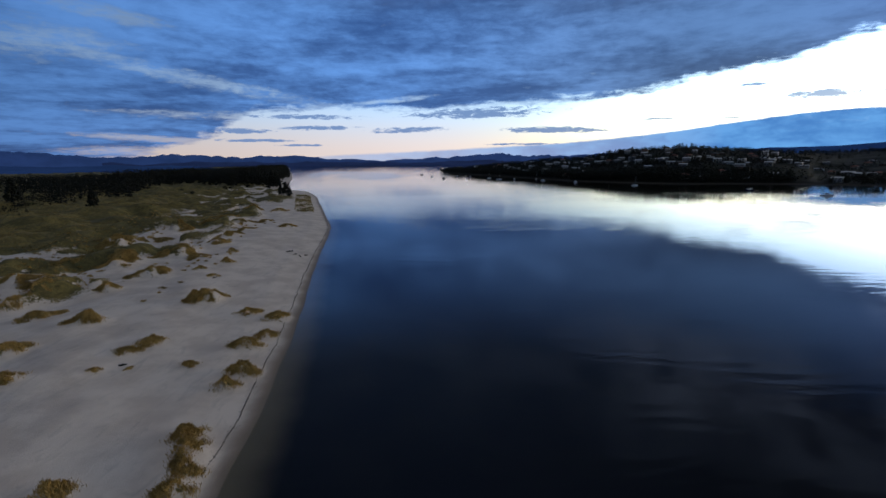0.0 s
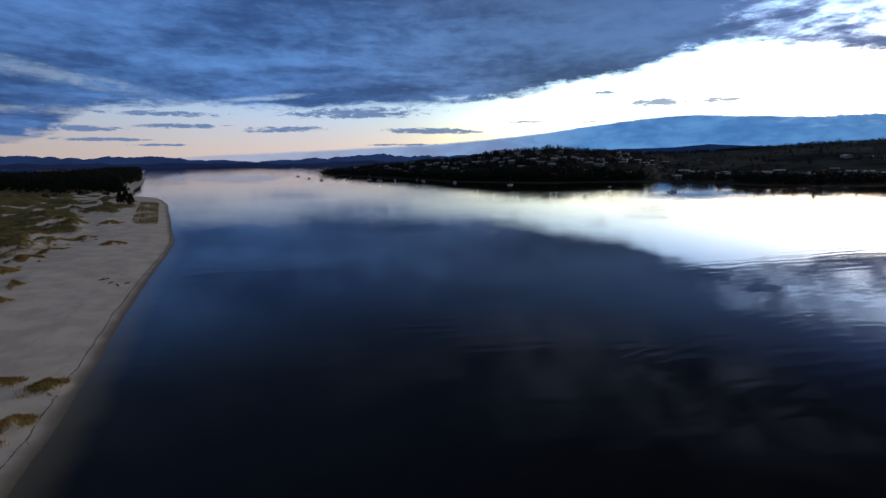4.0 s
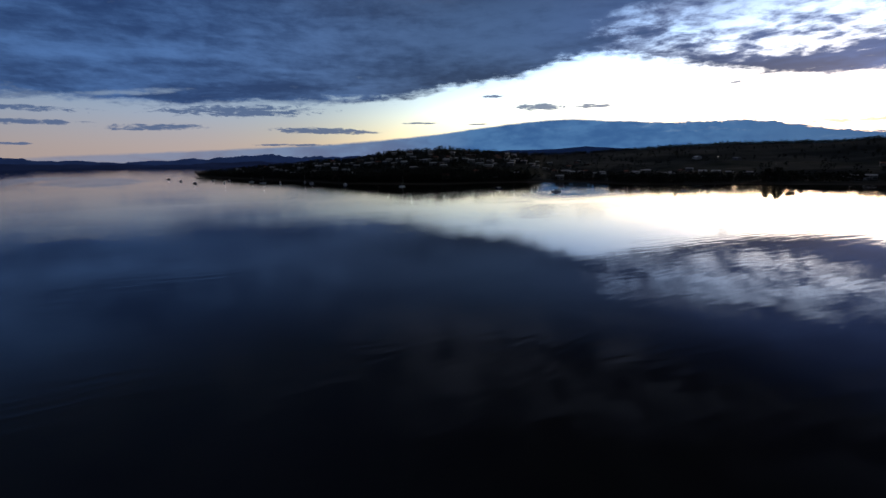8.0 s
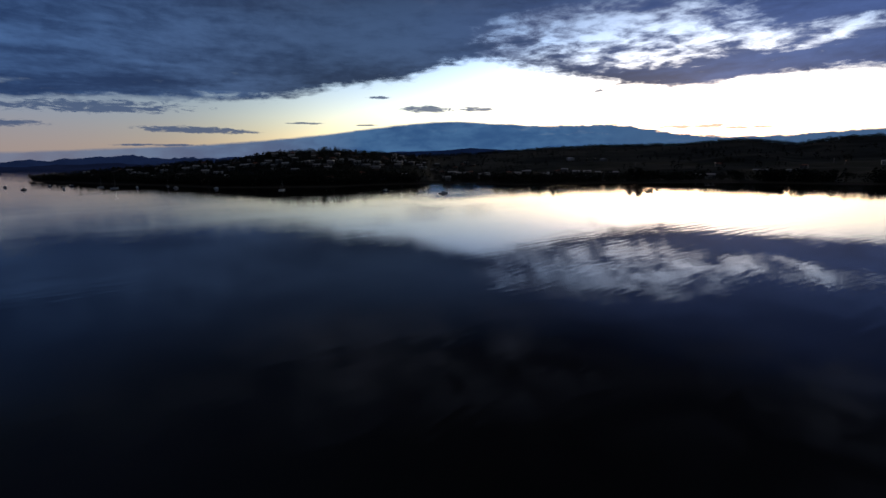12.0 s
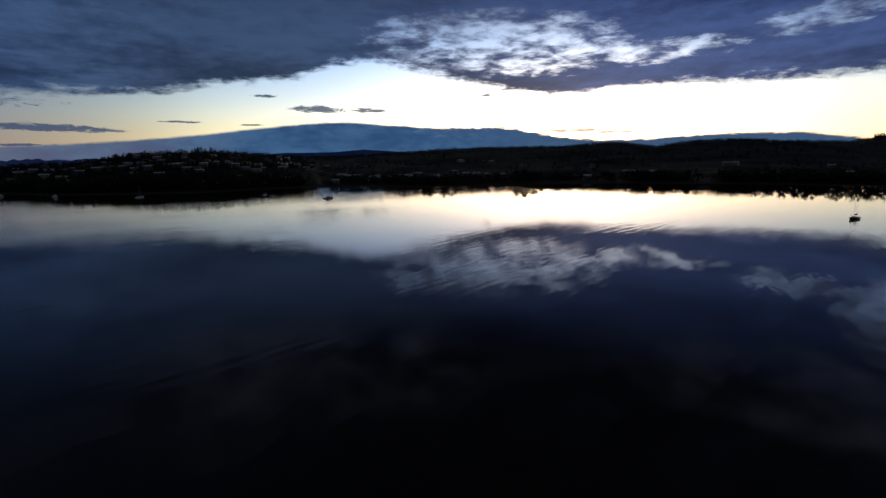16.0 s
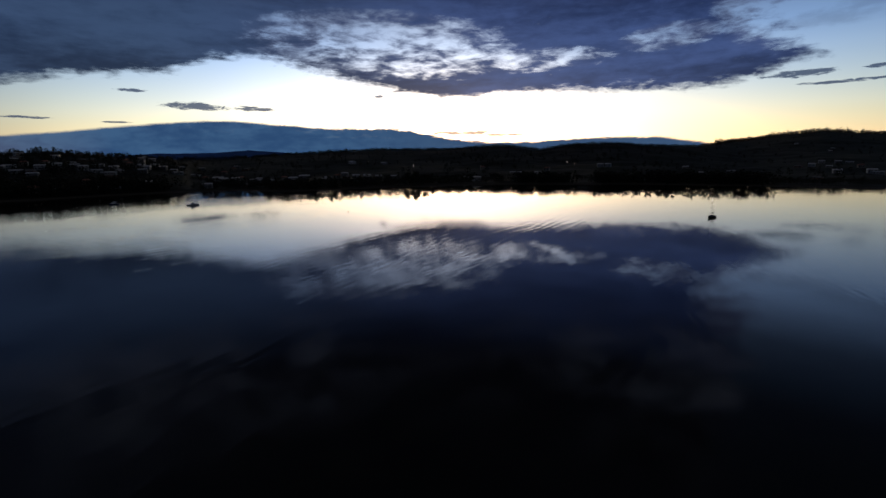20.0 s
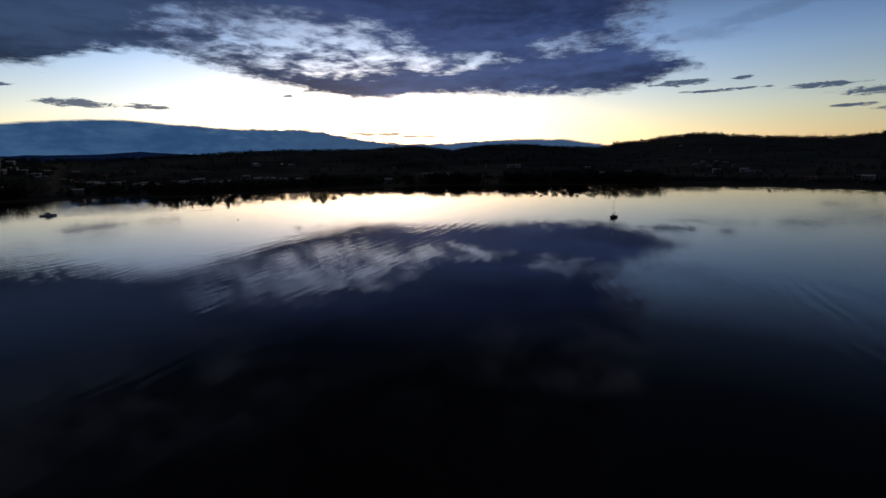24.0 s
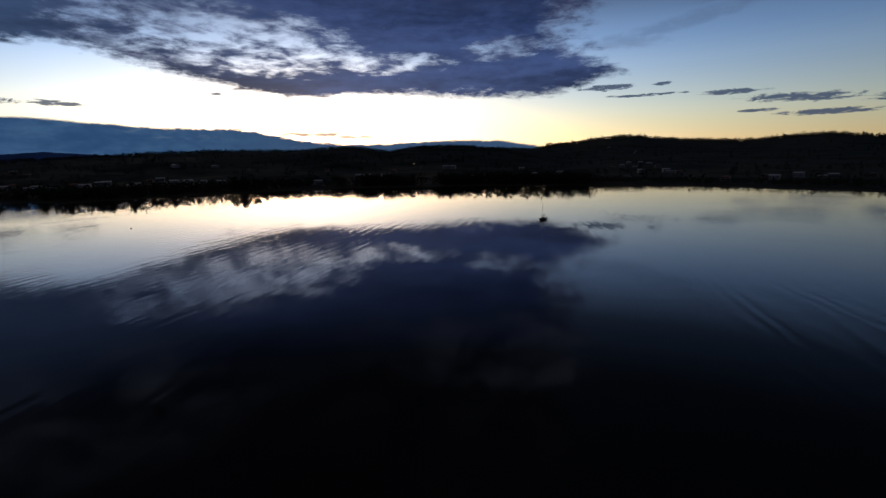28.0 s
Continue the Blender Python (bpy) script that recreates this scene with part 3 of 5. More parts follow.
# the far land: one round sheet to the horizon
A = np.concatenate([np.arange(-180, -8, 3.0), np.arange(-8, 130, 0.32), np.arange(130, 180, 3.0)])
R = np.concatenate([np.linspace(470, 1200, 96), np.linspace(1212, 2600, 86), np.linspace(2635, 4700, 60), np.array([4760, 4850, 4950])])
AA, RR = np.meshgrid(A, R, indexing="ij")
ZZ = far_height(AA, RR)
verts = np.stack([CENTRE[0] + RR * np.sin(np.radians(AA)), CENTRE[1] + RR * np.cos(np.radians(AA)), ZZ], -1).reshape(-1, 3)
me = mesh_from("ground", verts, grid_faces(len(A), len(R), True)[:, ::-1])
attribute(me, "grass", paddock_zone(AA, RR).ravel())
shade_smooth(me)
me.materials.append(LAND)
tagged(new("ground", me), "dark wooded hills and paddocks round the bay", "hillside", kind="structure")

# the sand spit
YS = np.concatenate([np.arange(-120, 20, 4.0), np.arange(20, 170, 0.75), np.arange(170, 510, 1.8), np.arange(510, 2720, 24.0)])
TS = np.concatenate([np.arange(-70, -6, 8.0), np.arange(-6, 90, 0.7), np.arange(90, 240, 2.0), np.arange(240, 900, 22.0)])
TT, YY = np.meshgrid(TS, YS, indexing="ij")
base_shore = np.interp(YY, SPIT_SHORE[:, 0], SPIT_SHORE[:, 1])
XX = base_shore - TT
ZZ = spit_height(XX, YY)
cover = grass_zone(XX, YY) * smooth(spit_shore(YY) - XX, 8, 30)
for mx, my, mr, mh in MOUNDS:
    near = np.exp(-0.85 * ((XX - mx) ** 2 + (YY - my) ** 2) / (mr * mr))
    cover = np.maximum(cover, near * smooth(fbm(XX / (0.42 * mr) + 3, YY / (0.42 * mr), 2), 0.36, 0.56))
me = mesh_from("dune_ground", np.stack([XX, YY, ZZ], -1).reshape(-1, 3), grid_faces(len(TS), len(YS)))
attribute(me, "grass", cover.ravel())
shade_smooth(me)
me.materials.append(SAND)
tagged(new("dune_ground", me), "pale sand spit with low grassy dunes beside still water", "sand", kind="structure")

# water and its bed
me = mesh_from("water", [(-4950, -4950, 0), (4950, -4950, 0), (4950, 4950, 0), (-4950, 4950, 0)], [(0, 1, 2, 3)])
me.materials.append(WATER)
tagged(new("water", me), "calm dark estuary water mirroring the evening sky", "water", kind="structure")
me = mesh_from("river_bed", [(-4950, -4950, -6.5), (4950, -4950, -6.5), (4950, 4950, -6.5), (-4950, 4950, -6.5)], [(0, 1, 2, 3)])
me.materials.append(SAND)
tagged(new("river_bed", me), "river bed coloured near black for light lost in deep water", "river bed", kind="structure")


def mountain(name, a0, a1, dist, top, colour, glow, label):
    """A far range: a long ridge with a front slope, its skyline following top(a)."""
    a = np.arange(a0, a1, 0.12)
    rows_ = []
    for k, (f, dd) in enumerate([(-0.35, -320), (0.1, -240), (0.45, -150), (0.8, -60), (1.0, 0), (0.6, 120)]):
        z = top(a) * f * (1 + 0.25 * (fbm(a * 1.3 + k * 7, a * 0 + k, 3) - 0.5) * (0 < k < 4))
        rows_.append(np.stack([CENTRE[0] + (dist + dd) * np.sin(np.radians(a)), CENTRE[1] + (dist + dd) * np.cos(np.radians(a)), z], -1))
    v = np.stack(rows_, 1).reshape(-1, 3)
    me = mesh_from(name, v, grid_faces(len(a), 6)[:, ::-1])
    shade_smooth(me)
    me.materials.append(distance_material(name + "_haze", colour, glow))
    return tagged(new(name, me), label, "mountains", kind="structure")


PEAKS = np.array([(-55.8, 126), (-45.3, 117), (-40.4, 116), (-37.4, 79), (-34.5, 76), (-31.7, 85), (-28.9, 102), (-27.1, 100), (-23.4, 64), (-21.7, 86), (-16.4, 86), (-14.6, 64), (-12, 66), (-9.4, 40),
             (-7.7, 37), (-5.2, 44), (-3.5, 54), (-1.8, 66), (-0.1, 57), (1, 78), (4.4, 85), (6.5, 98), (9.8, 76), (14.2, 76), (19.4, 84), (26.4, 81)])
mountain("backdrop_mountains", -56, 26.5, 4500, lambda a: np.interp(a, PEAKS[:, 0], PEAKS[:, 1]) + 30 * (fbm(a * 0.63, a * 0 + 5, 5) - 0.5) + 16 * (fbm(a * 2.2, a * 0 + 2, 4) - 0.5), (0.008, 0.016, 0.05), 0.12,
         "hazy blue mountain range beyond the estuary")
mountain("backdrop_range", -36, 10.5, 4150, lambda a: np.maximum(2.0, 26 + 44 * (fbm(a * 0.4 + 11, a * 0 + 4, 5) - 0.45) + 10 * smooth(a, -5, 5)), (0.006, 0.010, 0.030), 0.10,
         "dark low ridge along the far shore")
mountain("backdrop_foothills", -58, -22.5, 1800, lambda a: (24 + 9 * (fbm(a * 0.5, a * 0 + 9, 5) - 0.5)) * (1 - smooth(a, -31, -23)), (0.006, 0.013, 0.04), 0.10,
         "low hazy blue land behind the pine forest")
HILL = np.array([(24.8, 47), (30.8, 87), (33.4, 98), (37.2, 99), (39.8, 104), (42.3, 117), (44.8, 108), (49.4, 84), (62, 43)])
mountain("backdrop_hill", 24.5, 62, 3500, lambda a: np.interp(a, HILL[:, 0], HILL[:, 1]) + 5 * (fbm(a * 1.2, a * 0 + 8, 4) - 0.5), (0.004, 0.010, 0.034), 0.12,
         "hazy dark blue forested hill behind the bay")


# ================= things: helpers =================
def part(name, bm, mat, parent=None, label="", smooth_faces=False):
    """Links a bmesh as one mesh object under a thing or a part."""
    me = bpy.data.meshes.new(name)
    bm.to_mesh(me)
    bm.free()
    me.materials.append(mat)
    if smooth_faces:
        shade_smooth(me)
    ob = new(name, me)
    if parent:
        ob.parent = parent
    return tagged(ob, label) if label else ob


def box(bm, lo, hi, bevel=0.0):
    c = [(a + b) / 2 for a, b in zip(lo, hi)]
    d = [b - a for a, b in zip(lo, hi)]
    made = bmesh.ops.create_cube(bm, size=1.0, matrix=Matrix.Translation(c) @ Matrix.Diagonal((*d, 1)))
    if bevel:
        edges = {e for v in made["verts"] for e in v.link_edges}
        bmesh.ops.bevel(bm, geom=list(edges), offset=bevel, segments=1, affect="EDGES")


def rod(bm, a, b, r0, r1=None, sides=6):
    a, b = Vector(a), Vector(b)
    turn = (b - a).to_track_quat("Z", "Y").to_matrix().to_4x4()
    bmesh.ops.create_cone(bm, cap_ends=True, segments=sides, radius1=r0, radius2=r0 if r1 is None else r1, depth=(b - a).length,
                          matrix=Matrix.Translation((a + b) / 2) @ turn)


def loft(bm, rings, close_ends=True):
    """Skins rings of equal counts of points."""
    vs = [[bm.verts.new(p) for p in ring] for ring in rings]
    k = len(vs[0])
    for a, b in zip(vs, vs[1:]):
        for i in range(k):
            bm.faces.new((a[i], a[(i + 1) % k], b[(i + 1) % k], b[i]))
    if close_ends:
        bm.faces.new(vs[0][::-1])
        bm.faces.new(vs[-1])
    bmesh.ops.recalc_face_normals(bm, faces=bm.faces)


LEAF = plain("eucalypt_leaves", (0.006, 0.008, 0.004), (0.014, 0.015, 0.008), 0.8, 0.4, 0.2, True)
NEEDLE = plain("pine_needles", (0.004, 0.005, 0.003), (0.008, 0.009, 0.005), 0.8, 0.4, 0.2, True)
BARK = plain("bark", (0.05, 0.04, 0.03), (0.09, 0.075, 0.06), 0.95, 2.0, 0.1)
BLADE = plain("dune_grass", (0.13, 0.092, 0.027), (0.54, 0.36, 0.12), 0.7, 0.5, 0.2, True)
SWARD = plain("sward_grass", (0.075, 0.062, 0.018), (0.29, 0.215, 0.072), 0.7, 0.25, 0.2, True)
WEED = plain("seaweed", (0.012, 0.010, 0.008), (0.03, 0.024, 0.018), 0.6, 5.0, 0.3, True)
WOOD = plain("weathered_wood", (0.07, 0.06, 0.05), (0.13, 0.115, 0.10), 0.9, 4.0, 0.1)

OCTA_V = np.array([(1, 0, 0), (-1, 0, 0), (0, 1, 0), (0, -1, 0), (0, 0, 1), (0, 0, -1)], dtype=float)
OCTA_F = np.array([(0, 2, 4), (2, 1, 4), (1, 3, 4), (3, 0, 4), (2, 0, 5), (1, 2, 5), (3, 1, 5), (0, 3, 5)])


def lumps(rng, places, sizes):
    """Small uneven leaf clumps at the given places: points and triangles."""
    v = np.repeat(OCTA_V[None], len(places), 0) * (0.55 + 0.75 * rng.rand(len(places), 6, 1))
    turn = rng.rand(len(places)) * 6.28
    c, s_ = np.cos(turn)[:, None], np.sin(turn)[:, None]
    v = np.stack([v[..., 0] * c - v[..., 1] * s_, v[..., 0] * s_ + v[..., 1] * c, v[..., 2] * 0.75], -1)
    v = v * np.asarray(sizes)[:, None, None] + np.asarray(places)[:, None, :]
    f = OCTA_F[None] + 6 * np.arange(len(places))[:, None, None]
    return v.reshape(-1, 3), f.reshape(-1, 3)


def gum_crown(rng, n, height=10.0):
    """Leaf clumps of a broad, open gum tree, a few heavy boughs with gaps between them."""
    boughs = rng.randint(3, 6)
    centres = np.stack([(rng.rand(boughs) - 0.5) * 0.52, (rng.rand(boughs) - 0.5) * 0.52, 0.5 + 0.38 * rng.rand(boughs)], 1) * height
    pick = rng.randint(0, boughs, n)
    d = rng.normal(size=(n, 3))
    d /= np.linalg.norm(d, axis=1)[:, None]
    p = centres[pick] + d * (0.10 + 0.10 * rng.rand(n, 1)) * height * np.array([1.25, 1.25, 0.8])
    return lumps(rng, p, height * (0.045 + 0.06 * rng.rand(n)))


def thicket_crown(rng, n, height=8.0):
    """Leaf clumps of a tree in a closed wood, leafy to the ground, with an uneven top."""
    t = rng.rand(n) ** 0.75
    tops = rng.randint(2, 4)
    centres = (rng.rand(tops, 2) - 0.5) * 0.34 * height
    pick = rng.randint(0, tops, n)
    high = (0.72 + 0.33 * rng.rand(tops))[pick]
    rad = height * (0.30 * np.sqrt(np.clip(1 - (t - 0.35) ** 2 * 2.0, 0.05, 1))) * (0.45 + 0.6 * rng.rand(n))
    a = rng.rand(n) * 6.283
    p = np.stack([centres[pick, 0] + rad * np.cos(a), centres[pick, 1] + rad * np.sin(a), height * high * (0.04 + 0.94 * t)], 1)
    return lumps(rng, p, height * (0.06 + 0.075 * rng.rand(n)))


def pine_crown(rng, n, height=18.0):
    """Leaf clumps of a shaggy dark pine, wide below, ragged at the top."""
    t = rng.rand(n) ** 0.8
    rad = (1 - t) ** 0.7 * height * 0.27 * (0.5 + 0.6 * rng.rand(n)) + 0.3
    a = rng.rand(n) * 6.283
    p = np.stack([rad * np.cos(a), rad * np.sin(a), height * (0.10 + 0.86 * t)], 1)
    return lumps(rng, p, height * (0.035 + 0.055 * rng.rand(n)) * (1.25 - 0.6 * t))


def tree(name, crown, rng, n, height, mat, label, category, lean=0.0):
    """One tree: tapered trunk with limbs, and a crown of clumps."""
    root = new(name)
    bm = bmesh.new()
    top = Vector((lean * height, 0.0, height * 0.8))
    rod(bm, (0, 0, -0.6), top * 0.5, height * 0.028, height * 0.018, 7)
    rod(bm, top * 0.49, top, height * 0.018, height * 0.006, 6)
    for k in range(6):
        a, f = k * 1.1 + rng.rand(), 0.35 + 0.08 * k
        rod(bm, top * f, top * f + Vector((math.cos(a), math.sin(a), 0.7)) * height * 0.16, height * 0.009, height * 0.003, 5)
    part("trunk", bm, BARK, root)
    v, f = crown(rng, n, height)
    v[:, 0] += lean * v[:, 2]
    me = mesh_from("crown", v, f)
    me.materials.append(mat)
    new("crown", me).parent = root
    return tagged(root, label, category)


def wood(name, spots, crown, rng, kinds, n, mat, label, unit, sink=0.06):
    """A far wood: many trees joined into one. spots: rows of x, y, z, height."""
    protos = [crown(rng, n, 1.0) for _ in range(kinds)]
    vs, fs, start = [], [], 0
    for x, y, z, h in spots:
        v, f = protos[rng.randint(kinds)]
        a = rng.rand() * 6.283
        c, s_ = math.cos(a), math.sin(a)
        wide = 0.85 + 0.4 * rng.rand()
        q = np.stack([(v[:, 0] * c - v[:, 1] * s_) * h * wide + x, (v[:, 0] * s_ + v[:, 1] * c) * h * wide + y, v[:, 2] * h + z - sink * h], 1)
        vs.append(q)
        fs.append(f + start)
        start += len(v)
    me = mesh_from(name, np.concatenate(vs), np.concatenate(fs))
    me.materials.append(mat)
    return tagged(new(name, me), label, unit, kind="stuff")


def polar(a, r):
    return CENTRE[0] + r * math.sin(radians(a)), CENTRE[1] + r * math.cos(radians(a))


# ================= houses round the bay =================
WALLS = [plain("white_weatherboard", (0.24, 0.24, 0.235), (0.34, 0.34, 0.33), 0.6, 1.0), plain("cream_render", (0.17, 0.155, 0.125), (0.25, 0.23, 0.19), 0.8, 1.0),
         plain("brown_brick", (0.14, 0.085, 0.06), (0.22, 0.13, 0.09), 0.9, 1.5), plain("grey_cladding", (0.10, 0.105, 0.11), (0.16, 0.165, 0.17), 0.7, 1.0)]
ROOFS = [plain("grey_iron_roof", (0.20, 0.21, 0.22), (0.30, 0.31, 0.32), 0.45, 1.0), plain("pale_iron_roof", (0.32, 0.33, 0.34), (0.44, 0.44, 0.44), 0.4, 1.0),
         plain("red_tile_roof", (0.16, 0.06, 0.04), (0.24, 0.09, 0.06), 0.8, 1.5), plain("dark_tile_roof", (0.05, 0.05, 0.055), (0.09, 0.09, 0.095), 0.7, 1.5)]
FRAME_PAINT = plain("window_frame_paint", (0.16, 0.16, 0.155), (0.24, 0.24, 0.23), 0.5, 2.0)


def glass_material():
    m, n = material("window_glass")
    finish(n, (0.02, 0.024, 0.03), 0.06, None, 0.6)
    return m


def lit_material(name, colour, strength):
    m, n = material(name)
    p = finish(n, (0.8, 0.75, 0.6), 0.4, None, 0.3)
    p.inputs["Emission Color"].default_value = (*colour, 1)
    p.inputs["Emission Strength"].default_value = strength
    return m


GLASS = glass_material()
LAMP = lit_material("warm_lamp", (1.0, 0.62, 0.28), 0.15)


def window(root, x, y, z, w_, h, face, lit=False):
    """A framed pane on the front (face -1) or back (face 1) wall."""
    out = 0.05 * face
    bm = bmesh.new()
    for x0, x1, z0, z1 in ((-w_ / 2 - 0.08, w_ / 2 + 0.08, h, h + 0.08), (-w_ / 2 - 0.08, w_ / 2 + 0.08, -0.08, 0), (-w_ / 2 - 0.08, -w_ / 2, 0, h), (w_ / 2, w_ / 2 + 0.08, 0, h)):
        box(bm, (x + x0, min(y, y + out * 2), z + z0), (x + x1, max(y, y + out * 2), z + z1))
    frame_ob = part("window", bm, FRAME_PAINT, root)
    bm = bmesh.new()
    box(bm, (x - w_ / 2, min(y, y + out), z), (x + w_ / 2, max(y, y + out), z + h))
    part("pane", bm, LAMP if lit else GLASS, frame_ob)


def house(w_, d, h, pitch, wall, roof, storeys, hip, label, lit=False, chimney=True):
    """A house with its front to -y."""
    root = new("house")
    bm = bmesh.new()
    box(bm, (-w_ / 2, -d / 2, -2.2), (w_ / 2, d / 2, h))
    if not hip:
        for x in (-w_ / 2 + 0.1, w_ / 2 - 0.1):
            a = [bm.verts.new((x + dx_, y, z)) for dx_ in (-0.1, 0.1) for y, z in ((-d / 2, h), (d / 2, h), (0, h + pitch))]
            bm.faces.new(a[:3])
            bm.faces.new(a[3:][::-1])
            for i in range(3):
                bm.faces.new((a[i], a[3 + i], a[3 + (i + 1) % 3], a[(i + 1) % 3]))
    part("wall", bm, wall, root)
    bm = bmesh.new()
    o, inset = 0.55, (d / 2 if hip else -0.55)
    for lift in (0.0,):
        k = h + lift
        low = [(-w_ / 2 - o, -d / 2 - o, k - 0.1), (w_ / 2 + o, -d / 2 - o, k - 0.1), (w_ / 2 + o, d / 2 + o, k - 0.1), (-w_ / 2 - o, d / 2 + o, k - 0.1)]
        top = [(-w_ / 2 + inset, 0, k + pitch + 0.16), (w_ / 2 - inset, 0, k + pitch + 0.16)]
        b = [bm.verts.new(p) for p in low] + [bm.verts.new((p[0], p[1], p[2] + 0.2)) for p in low] + [bm.verts.new(p) for p in top]
        for q in ((3, 2, 1, 0), (0, 1, 5, 4), (1, 2, 6, 5), (2, 3, 7, 6), (3, 0, 4, 7), (4, 5, 9, 8), (6, 7, 8, 9), (5, 6, 9), (7, 4, 8)):
            bm.faces.new([b[i] for i in q])
    part("roof", bm, roof, root)
    if chimney:
        bm = bmesh.new()
        box(bm, (w_ * 0.22, 0.6, h), (w_ * 0.22 + 0.7, 1.3, h + pitch + 0.9))
        part("chimney", bm, WALLS[2], root)
    for level in range(storeys):
        z = 0.9 + 2.8 * level
        for i, x in enumerate((-w_ * 0.34, -w_ * 0.08, w_ * 0.3)):
            window(root, x, -d / 2, z, 1.9 if i != 1 else 1.2, 1.3, -1, lit and i == 0)
    bm = bmesh.new()
    box(bm, (w_ * 0.1, -d / 2 - 0.06, 0.0), (w_ * 0.1 + 0.9, -d / 2 + 0.02, 2.05))
    part("door", bm, WOOD, root)
    return tagged(root, label, "house", "houses round the bay")


HOUSES = [
    house(11, 7, 4.9, 1.5, WALLS[0], ROOFS[1], 2, False, "white weatherboard two-storey house with pale iron roof"),
    house(13, 8, 2.7, 1.7, WALLS[2], ROOFS[3], 1, True, "brown brick house with dark hipped tile roof"),
    house(10, 7, 4.9, 1.5, WALLS[1], ROOFS[2], 2, True, "cream rendered two-storey house with red tile roof"),
    house(13, 7, 2.7, 1.4, WALLS[0], ROOFS[0], 1, False, "long white weatherboard house with grey iron roof"),
    house(10.5, 7, 4.9, 1.0, WALLS[3], ROOFS[1], 2, False, "grey clad two-storey house with low pale roof", chimney=False),
    house(9.5, 6.5, 2.6, 1.5, WALLS[1], ROOFS[0], 1, False, "small cream cottage with grey iron roof", lit=False),
]
PENINSULA = [(91.7, 1342.6), (137.1, 1255), (151.3, 1290.3), (228.3, 1325.4), (225.8, 1231), (230.9, 1035.2), (241.3, 1024), (255.1, 997.7), (280.7, 1008.2), (287.5, 1000),
             (315.9, 947.9), (313.3, 914.2), (373.7, 937.4), (388.8, 937.1), (328.2, 814), (359, 827.1), (361.6, 806.1), (360.6, 765.5), (405, 849), (366.9, 750.3),
             (388.8, 772.2), (425.5, 811.5)]
UPPER_STREETS = [(464.9, 852.8), (443.1, 802), (487.6, 827.5), (538.6, 837.4), (526.7, 792.9), (562.4, 810.8), (518.8, 764.5), (543.6, 738.5), (596.2, 797.1), (432.8, 734.8),
             (810.7, 922), (814.2, 891.2), (573.9, 679.5), (568.2, 662.5), (619.2, 658.2), (605.5, 631.3), (611.8, 615.8), (616.1, 589.2), (654.3, 614.9), (595.2, 551.8),
             (678.3, 602.7), (657.1, 538.9), (745.3, 574.5)]
MORE_STREETS = [(240.3, 1143.2), (277.2, 1122.3), (323.5, 1061.6), (297.2, 927.3), (339.4, 922.6), (321.6, 846.9), (376.2, 889.5), (382.5, 833.3), (427.9, 844.7), (432.3, 931.6),
             (432.6, 763.2), (477.7, 773.2), (463.8, 738.3), (539.6, 757.3), (648.7, 832.2), (616, 764), (525.3, 915.7), (492.3, 952.3), (588.4, 886.9)]
BAY = [(614, 570.7), (632.6, 567.3), (641.4, 529.1), (682.7, 540.7), (692.5, 530.7), (704.7, 520.9), (711.8, 504.2), (735.8, 498.4), (729.7, 466.4), (743.6, 442.9),
             (718.8, 411.8), (765.3, 370.5), (749, 345.1), (742.6, 326.1), (940.1, 333.2), (929.5, 314.1), (955.8, 288.3), (1002.1, 283.6), (635.3, 213), (1079.5, 194.1),
             (1078.1, 179.1), (1073.7, 40.8), (967.3, 21.5), (1121, -37.1), (1038.9, 431.3)]
EAST_SHORE = [(1263, -165.7), (1278.2, -191), (1389.8, -230.1), (1203.9, -203.2), (1360.3, -252), (1377.5, -276.3), (1225.9, -255.6), (840, -109.6), (965.3, -199.7), (999.7, -167.7),
             (2158.6, -421.3), (1954.4, -368.9), (2388.7, -357.2), (737.8, -203.9), (785, -272.2), (758.5, -268.7), (810.9, -323.4), (818.9, -356.6), (797.5, -357.6), (943.6, -201.1),
             (918.7, -206.4), (809.4, -408.3)]
LOWER_STREETS = []
rng = np.random.RandomState(14)
taken = PENINSULA + UPPER_STREETS + MORE_STREETS
while len(LOWER_STREETS) < 60:
    a = 2 + 42 * rng.rand()
    s0, d0 = np.interp(a, SHORE_T[:, 0], SHORE_T[:, 1]), np.interp(a, RIDGE_T[:, 0], RIDGE_T[:, 1])
    x, y = polar(a, s0 + 35 + (min(d0, 1250) - s0 - 60) * rng.rand() ** 1.2)
    if min(math.hypot(x - p, y - q) for p, q in taken + LOWER_STREETS) > 21:
        LOWER_STREETS.append((round(x), round(y)))
rng = np.random.RandomState(11)
placed = []
for k, (x, y) in enumerate(PENINSULA + UPPER_STREETS + MORE_STREETS + BAY + EAST_SHORE + LOWER_STREETS):
    src = HOUSES[(k * 5 + k // 7) % 6]
    facing = math.degrees(math.atan2(CENTRE[0] - x, -(CENTRE[1] - y))) + rng.randint(-25, 26)
    m = pose(x, y, far_z(x, y) + 0.3, 0, 0, facing)
    if k < 6:
        src = HOUSES[k]
        src.matrix_basis = m
    else:
        copy_thing(src, m)
    placed.append((x, y))


